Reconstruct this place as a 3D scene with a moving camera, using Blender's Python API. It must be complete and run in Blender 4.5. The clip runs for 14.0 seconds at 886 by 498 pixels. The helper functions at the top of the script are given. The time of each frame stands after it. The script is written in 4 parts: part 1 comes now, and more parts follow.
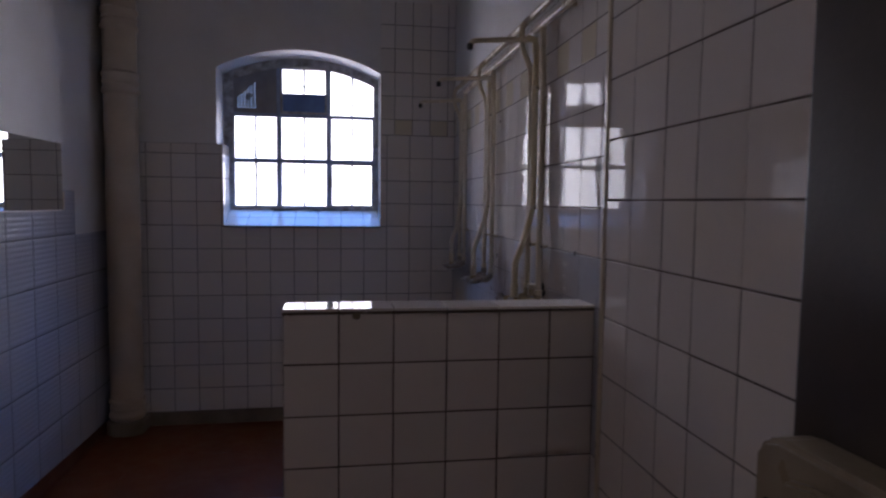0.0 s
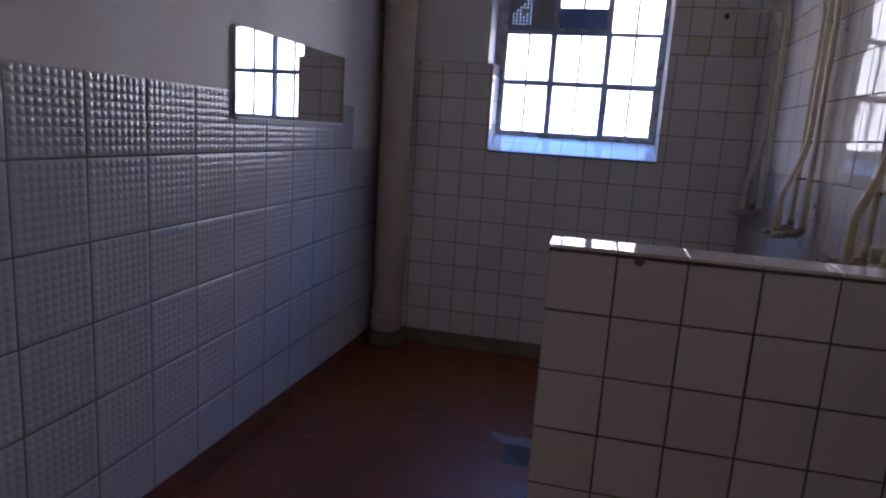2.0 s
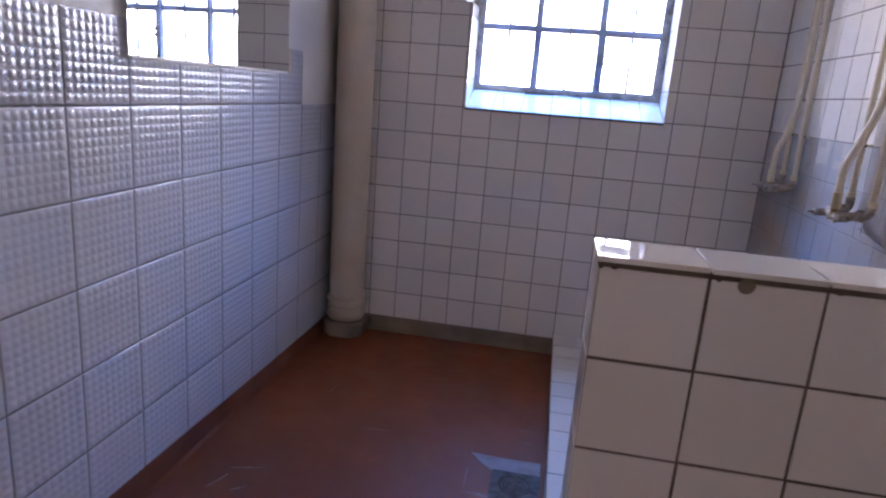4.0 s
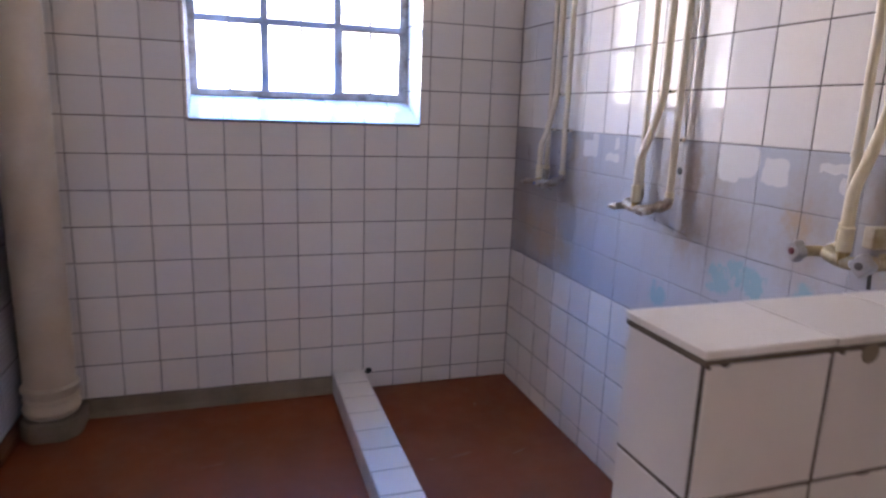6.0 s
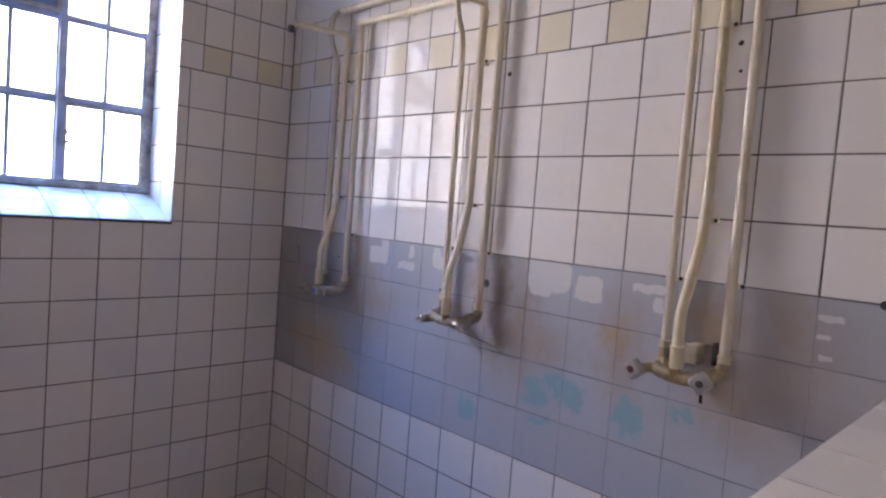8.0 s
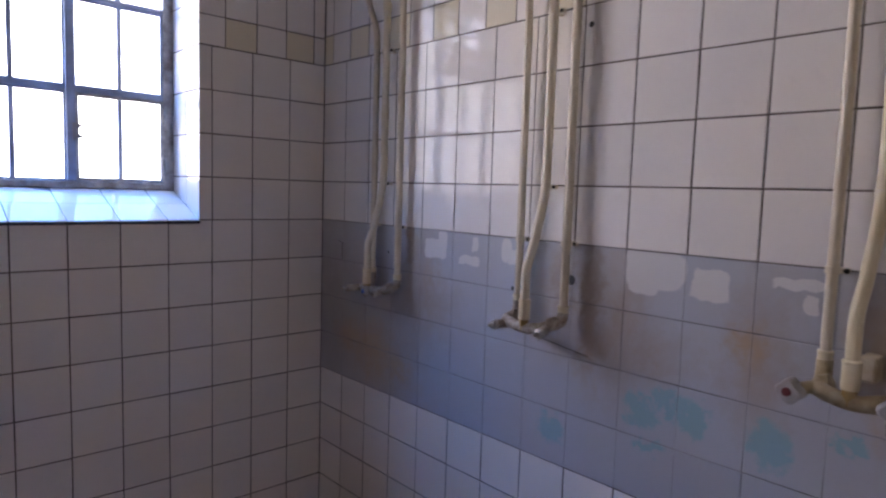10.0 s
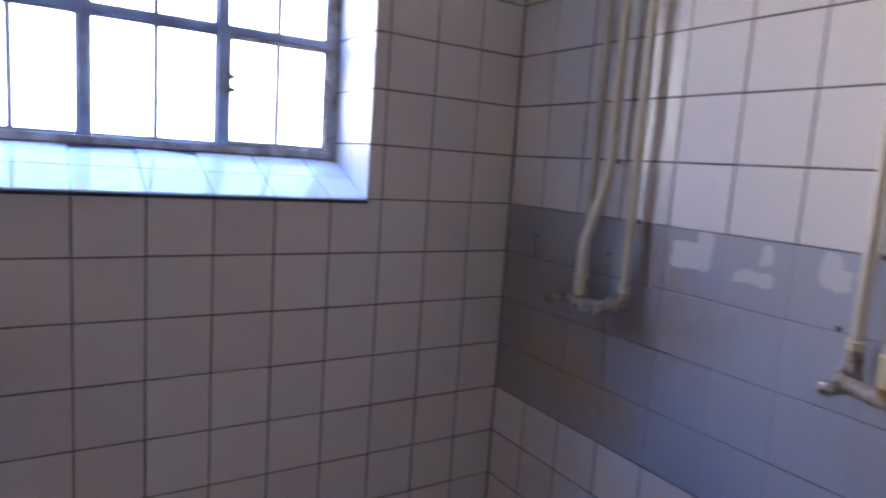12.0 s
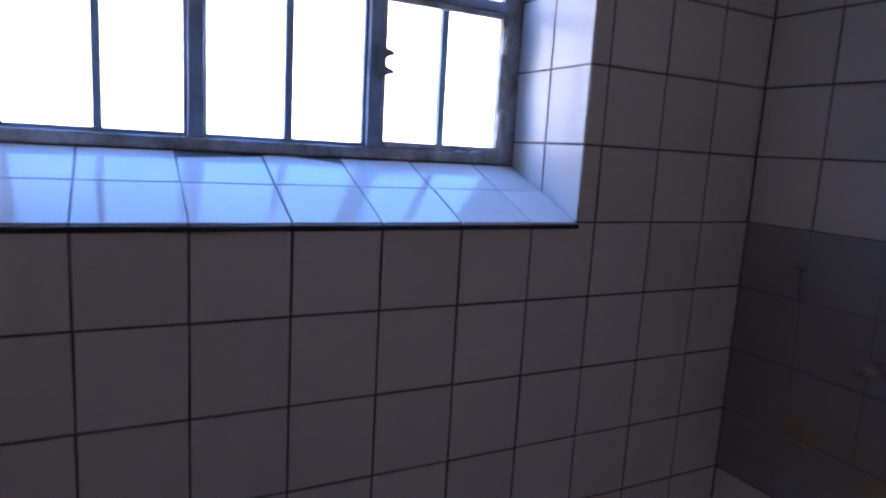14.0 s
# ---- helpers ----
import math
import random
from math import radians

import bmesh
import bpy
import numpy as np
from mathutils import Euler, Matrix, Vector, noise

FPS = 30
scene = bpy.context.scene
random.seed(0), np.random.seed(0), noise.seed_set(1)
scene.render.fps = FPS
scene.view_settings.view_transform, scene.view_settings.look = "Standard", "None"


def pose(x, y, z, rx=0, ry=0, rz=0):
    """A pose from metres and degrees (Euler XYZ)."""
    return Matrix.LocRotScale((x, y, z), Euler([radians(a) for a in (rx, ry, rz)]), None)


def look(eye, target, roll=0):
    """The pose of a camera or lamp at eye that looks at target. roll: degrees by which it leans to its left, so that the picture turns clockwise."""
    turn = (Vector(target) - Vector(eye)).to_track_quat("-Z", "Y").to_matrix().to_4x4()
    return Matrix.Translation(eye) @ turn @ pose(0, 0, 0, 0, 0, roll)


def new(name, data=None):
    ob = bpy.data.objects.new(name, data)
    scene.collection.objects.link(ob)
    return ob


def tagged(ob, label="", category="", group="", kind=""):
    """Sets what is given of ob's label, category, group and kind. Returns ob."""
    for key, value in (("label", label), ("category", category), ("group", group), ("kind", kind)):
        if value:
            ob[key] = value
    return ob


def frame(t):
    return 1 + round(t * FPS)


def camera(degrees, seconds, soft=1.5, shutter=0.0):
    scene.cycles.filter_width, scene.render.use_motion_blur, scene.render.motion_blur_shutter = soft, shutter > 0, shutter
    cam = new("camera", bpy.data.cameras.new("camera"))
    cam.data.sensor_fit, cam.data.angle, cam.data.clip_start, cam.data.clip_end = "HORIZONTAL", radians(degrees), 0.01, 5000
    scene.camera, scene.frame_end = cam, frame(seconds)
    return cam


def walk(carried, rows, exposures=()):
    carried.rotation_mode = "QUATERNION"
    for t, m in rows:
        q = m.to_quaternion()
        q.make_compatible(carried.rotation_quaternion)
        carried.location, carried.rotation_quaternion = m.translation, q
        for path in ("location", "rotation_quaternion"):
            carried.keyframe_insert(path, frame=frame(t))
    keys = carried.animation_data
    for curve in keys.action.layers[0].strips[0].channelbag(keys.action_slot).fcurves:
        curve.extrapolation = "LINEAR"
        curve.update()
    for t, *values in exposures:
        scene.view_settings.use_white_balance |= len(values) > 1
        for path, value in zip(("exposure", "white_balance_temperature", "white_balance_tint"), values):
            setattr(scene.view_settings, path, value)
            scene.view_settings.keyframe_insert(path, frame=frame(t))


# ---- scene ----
cam = camera(69.7, 14.0, soft=2.3, shutter=0.5)
PATH = [
    (0, (-0.769, -4.297, 1.461), (-0.449, -2.328, 1.317), 0.7),
    (0.5, (-0.811, -4.257, 1.455), (-0.616, -2.278, 1.234), 0.8),
    (1, (-0.833, -4.159, 1.43), (-0.866, -2.187, 1.104), 1.9),
    (1.5, (-0.837, -4.047, 1.423), (-1.127, -2.097, 1.083), 2.0),
    (2, (-0.842, -3.981, 1.405), (-1.282, -2.065, 1.037), 3.7),
    (4.3, (-1.041, -3.329, 1.354), (-1.306, -1.41, 0.856), 4.9),
    (4.5, (-1.068, -3.289, 1.342), (-1.279, -1.366, 0.837), 5.1),
    (5, (-1.193, -3.172, 1.35), (-1.075, -1.231, 0.882), 3.1),
    (5.5, (-1.283, -3.081, 1.348), (-0.866, -1.185, 0.87), 3.9),
    (6, (-1.338, -2.919, 1.363), (-0.721, -1.065, 0.94), 2.0),
    (6.5, (-1.374, -2.785, 1.386), (-0.521, -1.007, 1.05), 5.1),
    (7, (-1.413, -2.692, 1.395), (-0.271, -1.076, 1.107), 4.6),
    (7.5, (-1.474, -2.629, 1.421), (-0.144, -1.15, 1.208), 3.4),
    (7.7, (-1.544, -2.598, 1.416), (-0.129, -1.189, 1.296), 4.9),
    (9.8, (-1.389, -2.277, 1.434), (-0.003, -0.841, 1.301), 1.8),
    (10, (-1.383, -2.241, 1.426), (-0.038, -0.771, 1.247), 1.8),
    (10.5, (-1.407, -2.102, 1.428), (-0.024, -0.667, 1.262), 3.3),
    (11, (-1.409, -1.963, 1.413), (0.034, -0.602, 1.153), 4.4),
    (11.5, (-1.319, -1.803, 1.404), (-0.017, -0.31, 1.131), 3.0),
    (12, (-1.264, -1.627, 1.412), (-0.209, 0.052, 1.147), 3.9),
    (12.5, (-1.269, -1.503, 1.409), (-0.363, 0.264, 1.166), 3.9),
    (13, (-1.323, -1.348, 1.417), (-0.342, 0.382, 1.204), 5.1),
    (13.5, (-1.374, -1.186, 1.399), (-0.441, 0.57, 1.179), 5.3),
    (14, (-1.315, -0.991, 1.429), (-0.402, 0.761, 1.118), 3.3),
]
EXPOSURES = [(0.0, -1.85, 6620, 24.7), (1.0, -1.73, 6470, 23.7), (2.0, -1.41, 6470, 24.7), (4.4, 0.33, 6630, 24.2), (5.0, 0.43, 6830, 24.2), (5.5, 0.48, 6980, 23.2), (6.5, 0.38, 7130, 22.2), (7.5, 0.23, 7130, 22.2),
             (10.0, -0.49, 7030, 23.2), (11.0, -0.34, 6930, 23.2), (11.5, -0.22, 6930, 23.2), (12.0, -0.34, 6880, 23.2), (12.5, -0.74, 6500, 26.2), (13.2, -1.36, 6340, 24.3), (14.0, -1.61, 6290, 23.3)]
walk(cam, [(t, look(eye, target, roll)) for t, eye, target, roll in PATH], EXPOSURES)

# ---- light ----
world = bpy.data.worlds.new("sky")
scene.world = world
world.use_nodes = True
wn = world.node_tree
sky = wn.nodes.new("ShaderNodeTexSky")
sky.sky_type, sky.sun_disc = "NISHITA", False
sky.sun_elevation, sky.sun_rotation = radians(35), radians(120)
wn.links.new(sky.outputs[0], wn.nodes["Background"].inputs[0])
wn.nodes["Background"].inputs[1].default_value = 0.12


def area_lamp(name, m, sx, sy, power, color):
    data = bpy.data.lights.new(name, "AREA")
    data.shape, data.size, data.size_y, data.energy, data.color = "RECTANGLE", sx, sy, power, color
    ob = new(name, data)
    ob.matrix_world = m
    return ob


# unseen fill lamp, added beyond the side doorway to lift the room
area_lamp("corridor_fill", look((1.75, -4.24, 1.25), (-1, -4.24, 1.15)), 0.9, 1.7, 25, (1.0, 0.89, 0.74))


# ---- materials ----
def nodes_of(name):
    m = bpy.data.materials.new(name)
    m.use_nodes = True
    t = m.node_tree
    return m, t, t.nodes["Principled BSDF"]


def node(t, kind, inputs=(), **props):
    n = t.nodes.new(kind)
    for k, v in props.items():
        if k == "operation":
            n.operation = v
        elif k == "blend_type":
            n.blend_type = v
        elif k == "data_type":
            n.data_type = v
    for k, v in dict(inputs).items():
        if hasattr(v, "is_output"):
            t.links.new(v, n.inputs[k])
        else:
            n.inputs[k].default_value = v
    return n


def mix(t, fac, a, b):
    n = t.nodes.new("ShaderNodeMix")
    n.data_type = "RGBA"
    for k, v in ((0, fac), (6, a), (7, b)):
        if hasattr(v, "is_output"):
            t.links.new(v, n.inputs[k])
        elif k == 0:
            n.inputs[k].default_value = v
        else:
            n.inputs[k].default_value = (*v, 1) if len(v) == 3 else v
    return n.outputs[2]


def ramp(t, val, lo, hi):
    n = node(t, "ShaderNodeMapRange", {0: val, 1: lo, 2: hi, 3: 0.0, 4: 1.0})
    n.clamp = True
    return n.outputs[0]


def world_pos(t):
    return t.nodes.new("ShaderNodeNewGeometry").outputs["Position"]


def noise_of(t, scale, detail=4.0, rough=0.55, pos=None):
    return node(t, "ShaderNodeTexNoise", {"Vector": pos or world_pos(t), "Scale": scale, "Detail": detail, "Roughness": rough})


def bump_of(t, bsdf, height, strength, distance):
    b = node(t, "ShaderNodeBump", {"Height": height, "Strength": strength, "Distance": distance})
    t.links.new(b.outputs[0], bsdf.inputs["Normal"])


def surface(name, color, dark, rough=0.5, scale=6.0, fine=90.0, bump=0.2, metal=0.0, dist=0.002, random=0.0):
    """Paint, plaster, metal and the like: two scales of stain, grain in the relief and the gloss."""
    m, t, b = nodes_of(name)
    big, small = noise_of(t, scale), noise_of(t, fine, 3.0)
    col = mix(t, ramp(t, big.outputs[0], 0.35, 0.7), color, dark)
    col = mix(t, ramp(t, small.outputs[0], 0.55, 0.75), col, tuple(0.5 * (a + c) for a, c in zip(color, dark)))
    t.links.new(col, b.inputs["Base Color"])
    r = node(t, "ShaderNodeMapRange", {0: big.outputs[0], 1: 0.3, 2: 0.7, 3: max(0.03, rough - 0.08), 4: min(1.0, rough + 0.1)})
    t.links.new(r.outputs[0], b.inputs["Roughness"])
    b.inputs["Metallic"].default_value = metal
    bump_of(t, b, small.outputs[0], bump, dist)
    return m


def glazed(name, color, spread=0.05, rough=0.02, wave=0.10, gloss=0.13):
    """Glazed ceramic: tone varies tile by tile, the glaze is slightly wavy, with a little limescale."""
    m, t, b = nodes_of(name)
    rnd = t.nodes.new("ShaderNodeObjectInfo").outputs["Random"]
    darker = tuple(c * (1 - 2.2 * spread) for c in color)
    warm = (color[0], color[1] * 0.965, color[2] * 0.90)
    col = mix(t, rnd, color, darker)
    col = mix(t, ramp(t, noise_of(t, 2.3).outputs[0], 0.45, 0.75), col, warm)
    film = noise_of(t, 23.0, 6.0, 0.65)
    col = mix(t, node(t, "ShaderNodeMath", {0: ramp(t, film.outputs[0], 0.56, 0.8), 1: 0.35}, operation="MULTIPLY").outputs[0], col, tuple(c * 0.82 for c in color))
    t.links.new(col, b.inputs["Base Color"])
    r = node(t, "ShaderNodeMapRange", {0: film.outputs[0], 1: 0.4, 2: 0.75, 3: rough, 4: rough + 0.05})
    t.links.new(r.outputs[0], b.inputs["Roughness"])
    b.inputs["Specular IOR Level"].default_value = gloss
    bump_of(t, b, noise_of(t, 13.0, 2.0).outputs[0], wave, 0.0025)
    return m


def blob(t, pos, cy, cz, ry, rz, soft):
    """A mask on the shower wall: 1 inside an ellipse round (cy, cz), fading over soft."""
    off = node(t, "ShaderNodeVectorMath", {0: pos, 1: (0.0, cy, cz)}, operation="SUBTRACT")
    sc = node(t, "ShaderNodeVectorMath", {0: off.outputs[0], 1: (0.0, 1 / ry, 1 / rz)}, operation="MULTIPLY")
    d = node(t, "ShaderNodeVectorMath", {0: sc.outputs[0]}, operation="LENGTH")
    n = node(t, "ShaderNodeMapRange", {0: d.outputs["Value"], 1: 1.0 + soft, 2: 1.0 - soft, 3: 0.0, 4: 1.0})
    n.clamp = True
    return n.outputs[0]


def flake(t, pos, cy, cz, ry, rz, soft):
    """Like blob, with a squarish outline."""
    off = node(t, "ShaderNodeVectorMath", {0: pos, 1: (0.0, cy, cz)}, operation="SUBTRACT")
    sc = node(t, "ShaderNodeVectorMath", {0: off.outputs[0], 1: (0.0, 1 / ry, 1 / rz)}, operation="MULTIPLY")
    xyz = node(t, "ShaderNodeSeparateXYZ", {0: node(t, "ShaderNodeVectorMath", {0: sc.outputs[0]}, operation="ABSOLUTE").outputs[0]})
    p4 = [node(t, "ShaderNodeMath", {0: xyz.outputs[k], 1: 5.0}, operation="POWER").outputs[0] for k in (1, 2)]
    n = node(t, "ShaderNodeMapRange", {0: node(t, "ShaderNodeMath", {0: p4[0], 1: p4[1]}, operation="ADD").outputs[0], 1: 1.0 + 3 * soft, 2: 1.0 - 3 * soft, 3: 0.0, 4: 1.0})
    n.clamp = True
    return n.outputs[0]


def any_of(t, masks):
    out = masks[0]
    for k in masks[1:]:
        out = node(t, "ShaderNodeMath", {0: out, 1: k}, operation="MAXIMUM").outputs[0]
    return out


def scaled(t, a, f):
    return node(t, "ShaderNodeMath", {0: a, 1: f}, operation="MULTIPLY").outputs[0]


def painted_band():
    """Grey oil paint over the tiles: bare chips, rust and lime stains under the valves, turquoise paint remains."""
    m, t, b = nodes_of("grey_paint_on_tile")
    pos = world_pos(t)
    nz = noise_of(t, 26.0, 4.0)
    cen = node(t, "ShaderNodeVectorMath", {0: nz.outputs["Color"], 1: (0.5, 0.5, 0.5)}, operation="SUBTRACT")

    def warped(amount):
        sh = node(t, "ShaderNodeVectorMath", {0: cen.outputs[0], "Scale": amount}, operation="SCALE")
        return node(t, "ShaderNodeVectorMath", {0: pos, 1: sh.outputs[0]}, operation="ADD").outputs[0]

    hard, soft = warped(0.028), warped(0.14)
    rnd = t.nodes.new("ShaderNodeObjectInfo").outputs["Random"]
    col = mix(t, rnd, (0.41, 0.43, 0.485), (0.46, 0.48, 0.525))
    col = mix(t, ramp(t, noise_of(t, 3.0).outputs[0], 0.4, 0.7), col, (0.44, 0.43, 0.45))
    # darker brown-grey towards the corner
    col = mix(t, scaled(t, blob(t, soft, -0.05, 0.98, 0.50, 0.45, 0.6), 0.42), col, (0.35, 0.30, 0.26))
    rust = any_of(t, [blob(t, soft, y, z, ry, rz, 0.8) for y, z, ry, rz in (
        (-0.40, 0.86, 0.16, 0.15), (-0.57, 1.20, 0.03, 0.14), (-0.63, 1.05, 0.12, 0.08), (-1.20, 1.19, 0.035, 0.13), (-1.30, 1.17, 0.035, 0.17),
        (-1.36, 1.06, 0.12, 0.05), (-1.30, 1.03, 0.03, 0.08), (-2.11, 1.10, 0.15, 0.16), (-1.72, 1.09, 0.05, 0.12), (-2.05, 1.02, 0.06, 0.10), (-1.40, 1.12, 0.05, 0.16), (-1.46, 1.05, 0.10, 0.06), (-2.12, 1.22, 0.06, 0.12), (-0.66, 1.12, 0.04, 0.16))])
    col = mix(t, scaled(t, rust, 0.55), col, (0.38, 0.26, 0.15))
    ochre = any_of(t, [blob(t, soft, y, z, ry, rz, 0.7) for y, z, ry, rz in ((-1.955, 1.17, 0.05, 0.09), (-1.98, 1.06, 0.04, 0.06), (-1.70, 1.12, 0.03, 0.04), (-0.36, 0.83, 0.09, 0.09), (-0.20, 0.86, 0.07, 0.05), (-0.52, 0.80, 0.06, 0.04))])
    col = mix(t, scaled(t, ochre, 0.58), col, (0.47, 0.31, 0.15))
    dirt = any_of(t, [blob(t, soft, y, z, ry, rz, 0.7) for y, z, ry, rz in ((-0.60, 1.14, 0.04, 0.18), (-1.215, 1.2, 0.025, 0.14), (-1.305, 1.2, 0.02, 0.14), (-1.93, 1.22, 0.08, 0.12), (-0.36, 1.08, 0.30, 0.08), (-0.10, 1.0, 0.08, 0.35))])
    col = mix(t, scaled(t, dirt, 0.35), col, (0.27, 0.21, 0.17))
    turq = any_of(t, [blob(t, soft, y, z, ry, rz, 0.25) for y, z, ry, rz in (
        (-1.19, 0.785, 0.045, 0.045), (-1.453, 0.903, 0.045, 0.035), (-1.524, 0.943, 0.035, 0.022), (-1.588, 0.921, 0.03, 0.045), (-1.48, 0.826, 0.035, 0.016), (-1.761, 0.916, 0.045, 0.05), (-1.90, 0.97, 0.025, 0.018))])
    col = mix(t, scaled(t, turq, 0.62), col, (0.17, 0.42, 0.48))
    chips = any_of(t, [flake(t, hard, y, z, ry, rz, 0.07) for y, z, ry, rz in (
        (-0.690, 1.240, 0.050, 0.034), (-0.725, 1.255, 0.022, 0.044), (-0.850, 1.217, 0.044, 0.015), (-0.876, 1.268, 0.014, 0.022), (-1.005, 1.262, 0.018, 0.032), (-1.03, 1.245, 0.014, 0.022),
        (-1.473, 1.256, 0.078, 0.044), (-1.445, 1.225, 0.040, 0.028), (-1.611, 1.239, 0.044, 0.037), (-1.79, 1.262, 0.048, 0.012), (-1.815, 1.226, 0.012, 0.018),
        (-2.20, 1.255, 0.024, 0.007), (-2.19, 1.215, 0.014, 0.005), (-2.196, 1.172, 0.014, 0.005))])
    col = mix(t, chips, col, (0.70, 0.68, 0.66))
    t.links.new(col, b.inputs["Base Color"])
    t.links.new(node(t, "ShaderNodeMapRange", {0: chips, 1: 0.0, 2: 1.0, 3: 0.36, 4: 0.2}).outputs[0], b.inputs["Roughness"])
    hgt = node(t, "ShaderNodeMath", {0: scaled(t, noise_of(t, 60.0).outputs[0], 0.3), 1: chips}, operation="SUBTRACT")
    bump_of(t, b, hgt.outputs[0], 0.5, 0.0006)
    return m


def floor_paint():
    """Red-brown floor paint on screed: worn scuffs, lime lines, hairline panel joints, satin gloss."""
    m, t, b = nodes_of("red_floor_paint")
    big, mid, fine = noise_of(t, 1.6, 5.0), noise_of(t, 9.0, 6.0, 0.65), noise_of(t, 120.0, 3.0)
    col = mix(t, ramp(t, big.outputs[0], 0.35, 0.7), (0.25, 0.060, 0.014), (0.18, 0.043, 0.012))
    col = mix(t, scaled(t, ramp(t, mid.outputs[0], 0.55, 0.75), 0.5), col, (0.23, 0.066, 0.030))
    col = mix(t, scaled(t, ramp(t, mid.outputs[0], 0.68, 0.78), 0.35), col, (0.34, 0.24, 0.20))
    t.links.new(col, b.inputs["Base Color"])
    t.links.new(node(t, "ShaderNodeMapRange", {0: mid.outputs[0], 1: 0.35, 2: 0.7, 3: 0.37, 4: 0.58}).outputs[0], b.inputs["Roughness"])
    h = node(t, "ShaderNodeMath", {0: mid.outputs[0], 1: scaled(t, fine.outputs[0], 0.25)}, operation="ADD")
    bump_of(t, b, h.outputs[0], 0.35, 0.003)
    return m


def textured_glass(name="rolled_glass", tint=(0.93, 0.96, 0.97)):
    """Thin rolled glass: lets the daylight through almost whole, with a dull ripple in its gloss."""
    m, t, b = nodes_of(name)
    clear = node(t, "ShaderNodeBsdfTransparent", {0: (*tint, 1)})
    gloss = node(t, "ShaderNodeBsdfGlossy", {"Roughness": 0.12, 0: (0.9, 0.95, 1.0, 1)})
    bp = node(t, "ShaderNodeBump", {"Height": noise_of(t, 160.0, 2.0).outputs[0], "Strength": 0.4, "Distance": 0.001})
    t.links.new(bp.outputs[0], gloss.inputs["Normal"])
    mx = node(t, "ShaderNodeMixShader", {0: 0.06, 1: clear.outputs[0], 2: gloss.outputs[0]})
    t.links.new(mx.outputs[0], t.nodes["Material Output"].inputs[0])
    return m


def mirror_glass():
    m, t, b = nodes_of("mirror_glass")
    b.inputs["Base Color"].default_value = (0.86, 0.88, 0.87, 1)
    b.inputs["Metallic"].default_value = 1
    t.links.new(node(t, "ShaderNodeMapRange", {0: noise_of(t, 30.0, 5.0).outputs[0], 1: 0.55, 2: 0.8, 3: 0.012, 4: 0.06}).outputs[0], b.inputs["Roughness"])
    return m


M_TILE = glazed("white_glazed_tile", (0.85, 0.81, 0.78))
M_YELLOW = glazed("yellow_glazed_tile", (0.80, 0.73, 0.58))
# embossed tile is white; blue skylight and darkening are put into its base colour
M_EMBOSS = glazed("embossed_sky_tinted_tile", (0.585, 0.61, 0.69), 0.03, 0.02, 0.0, 0.9)
M_GROUT = surface("dark_cement_grout", (0.17, 0.135, 0.11), (0.07, 0.056, 0.048), 0.9, 9, 160, 0.4)
M_GROUT_GREY = surface("grey_cement_grout", (0.17, 0.17, 0.18), (0.10, 0.10, 0.11), 0.85, 14, 160, 0.4)
M_BAND = painted_band()
M_BANDJOINT = surface("painted_grout", (0.34, 0.33, 0.36), (0.09, 0.075, 0.065), 0.7, 4, 30, 0.4)
M_PLASTER = surface("white_painted_plaster", (0.81, 0.80, 0.79), (0.75, 0.73, 0.70), 0.55, 3, 55, 0.25, dist=0.003)
M_CEIL = surface("white_ceiling_paint", (0.81, 0.80, 0.78), (0.75, 0.73, 0.70), 0.8, 2, 60, 0.2)
M_FLOOR = floor_paint()
M_CEMENT = surface("grey_cement_skirting", (0.26, 0.215, 0.155), (0.18, 0.145, 0.10), 0.6, 7, 80, 0.5)
M_MORTAR = surface("brown_mortar", (0.15, 0.12, 0.09), (0.09, 0.07, 0.055), 0.8, 20, 120, 0.5)
M_REDSKIRT = surface("red_painted_skirting", (0.22, 0.066, 0.028), (0.16, 0.048, 0.022), 0.45, 5, 90, 0.4)
M_CREAM = surface("cream_gloss_paint", (0.73, 0.65, 0.51), (0.64, 0.54, 0.39), 0.28, 9, 70, 0.25)
M_COLUMN = surface("cream_pipe_paint", (0.66, 0.55, 0.42), (0.56, 0.45, 0.33), 0.35, 5, 60, 0.3)
M_STEEL = surface("weathered_window_paint", (0.52, 0.52, 0.53), (0.20, 0.175, 0.155), 0.55, 22, 110, 0.8)
# grey bars, with the window's blue glare put into the paint colour
M_BAR = surface("glare_blue_window_paint", (0.37, 0.46, 0.65), (0.22, 0.27, 0.37), 0.45, 14, 110, 0.6)
M_FLAKE = surface("peeling_white_paint", (0.72, 0.70, 0.67), (0.52, 0.48, 0.44), 0.6, 40, 150, 0.5)
M_BLUE = surface("blue_plastic_insert", (0.05, 0.12, 0.42), (0.04, 0.09, 0.3), 0.4)
M_BLOCK = surface("stained_cream_block", (0.56, 0.50, 0.39), (0.42, 0.33, 0.20), 0.4, 26, 90, 0.3)
M_SHEET = surface("grey_painted_sheet", (0.30, 0.30, 0.31), (0.22, 0.22, 0.23), 0.5, 6, 60, 0.3)
# dark board; its blue is sky glare put into the colour
M_BOARD = surface("glare_blue_board", (0.13, 0.23, 0.46), (0.09, 0.14, 0.28), 0.6, 6, 60, 0.3)
M_CHROME = surface("dull_chrome", (0.60, 0.58, 0.55), (0.40, 0.36, 0.31), 0.28, 30, 200, 0.3, metal=1.0)
M_BRASS = surface("worn_brass", (0.50, 0.34, 0.14), (0.30, 0.20, 0.09), 0.4, 30, 200, 0.3, metal=1.0)
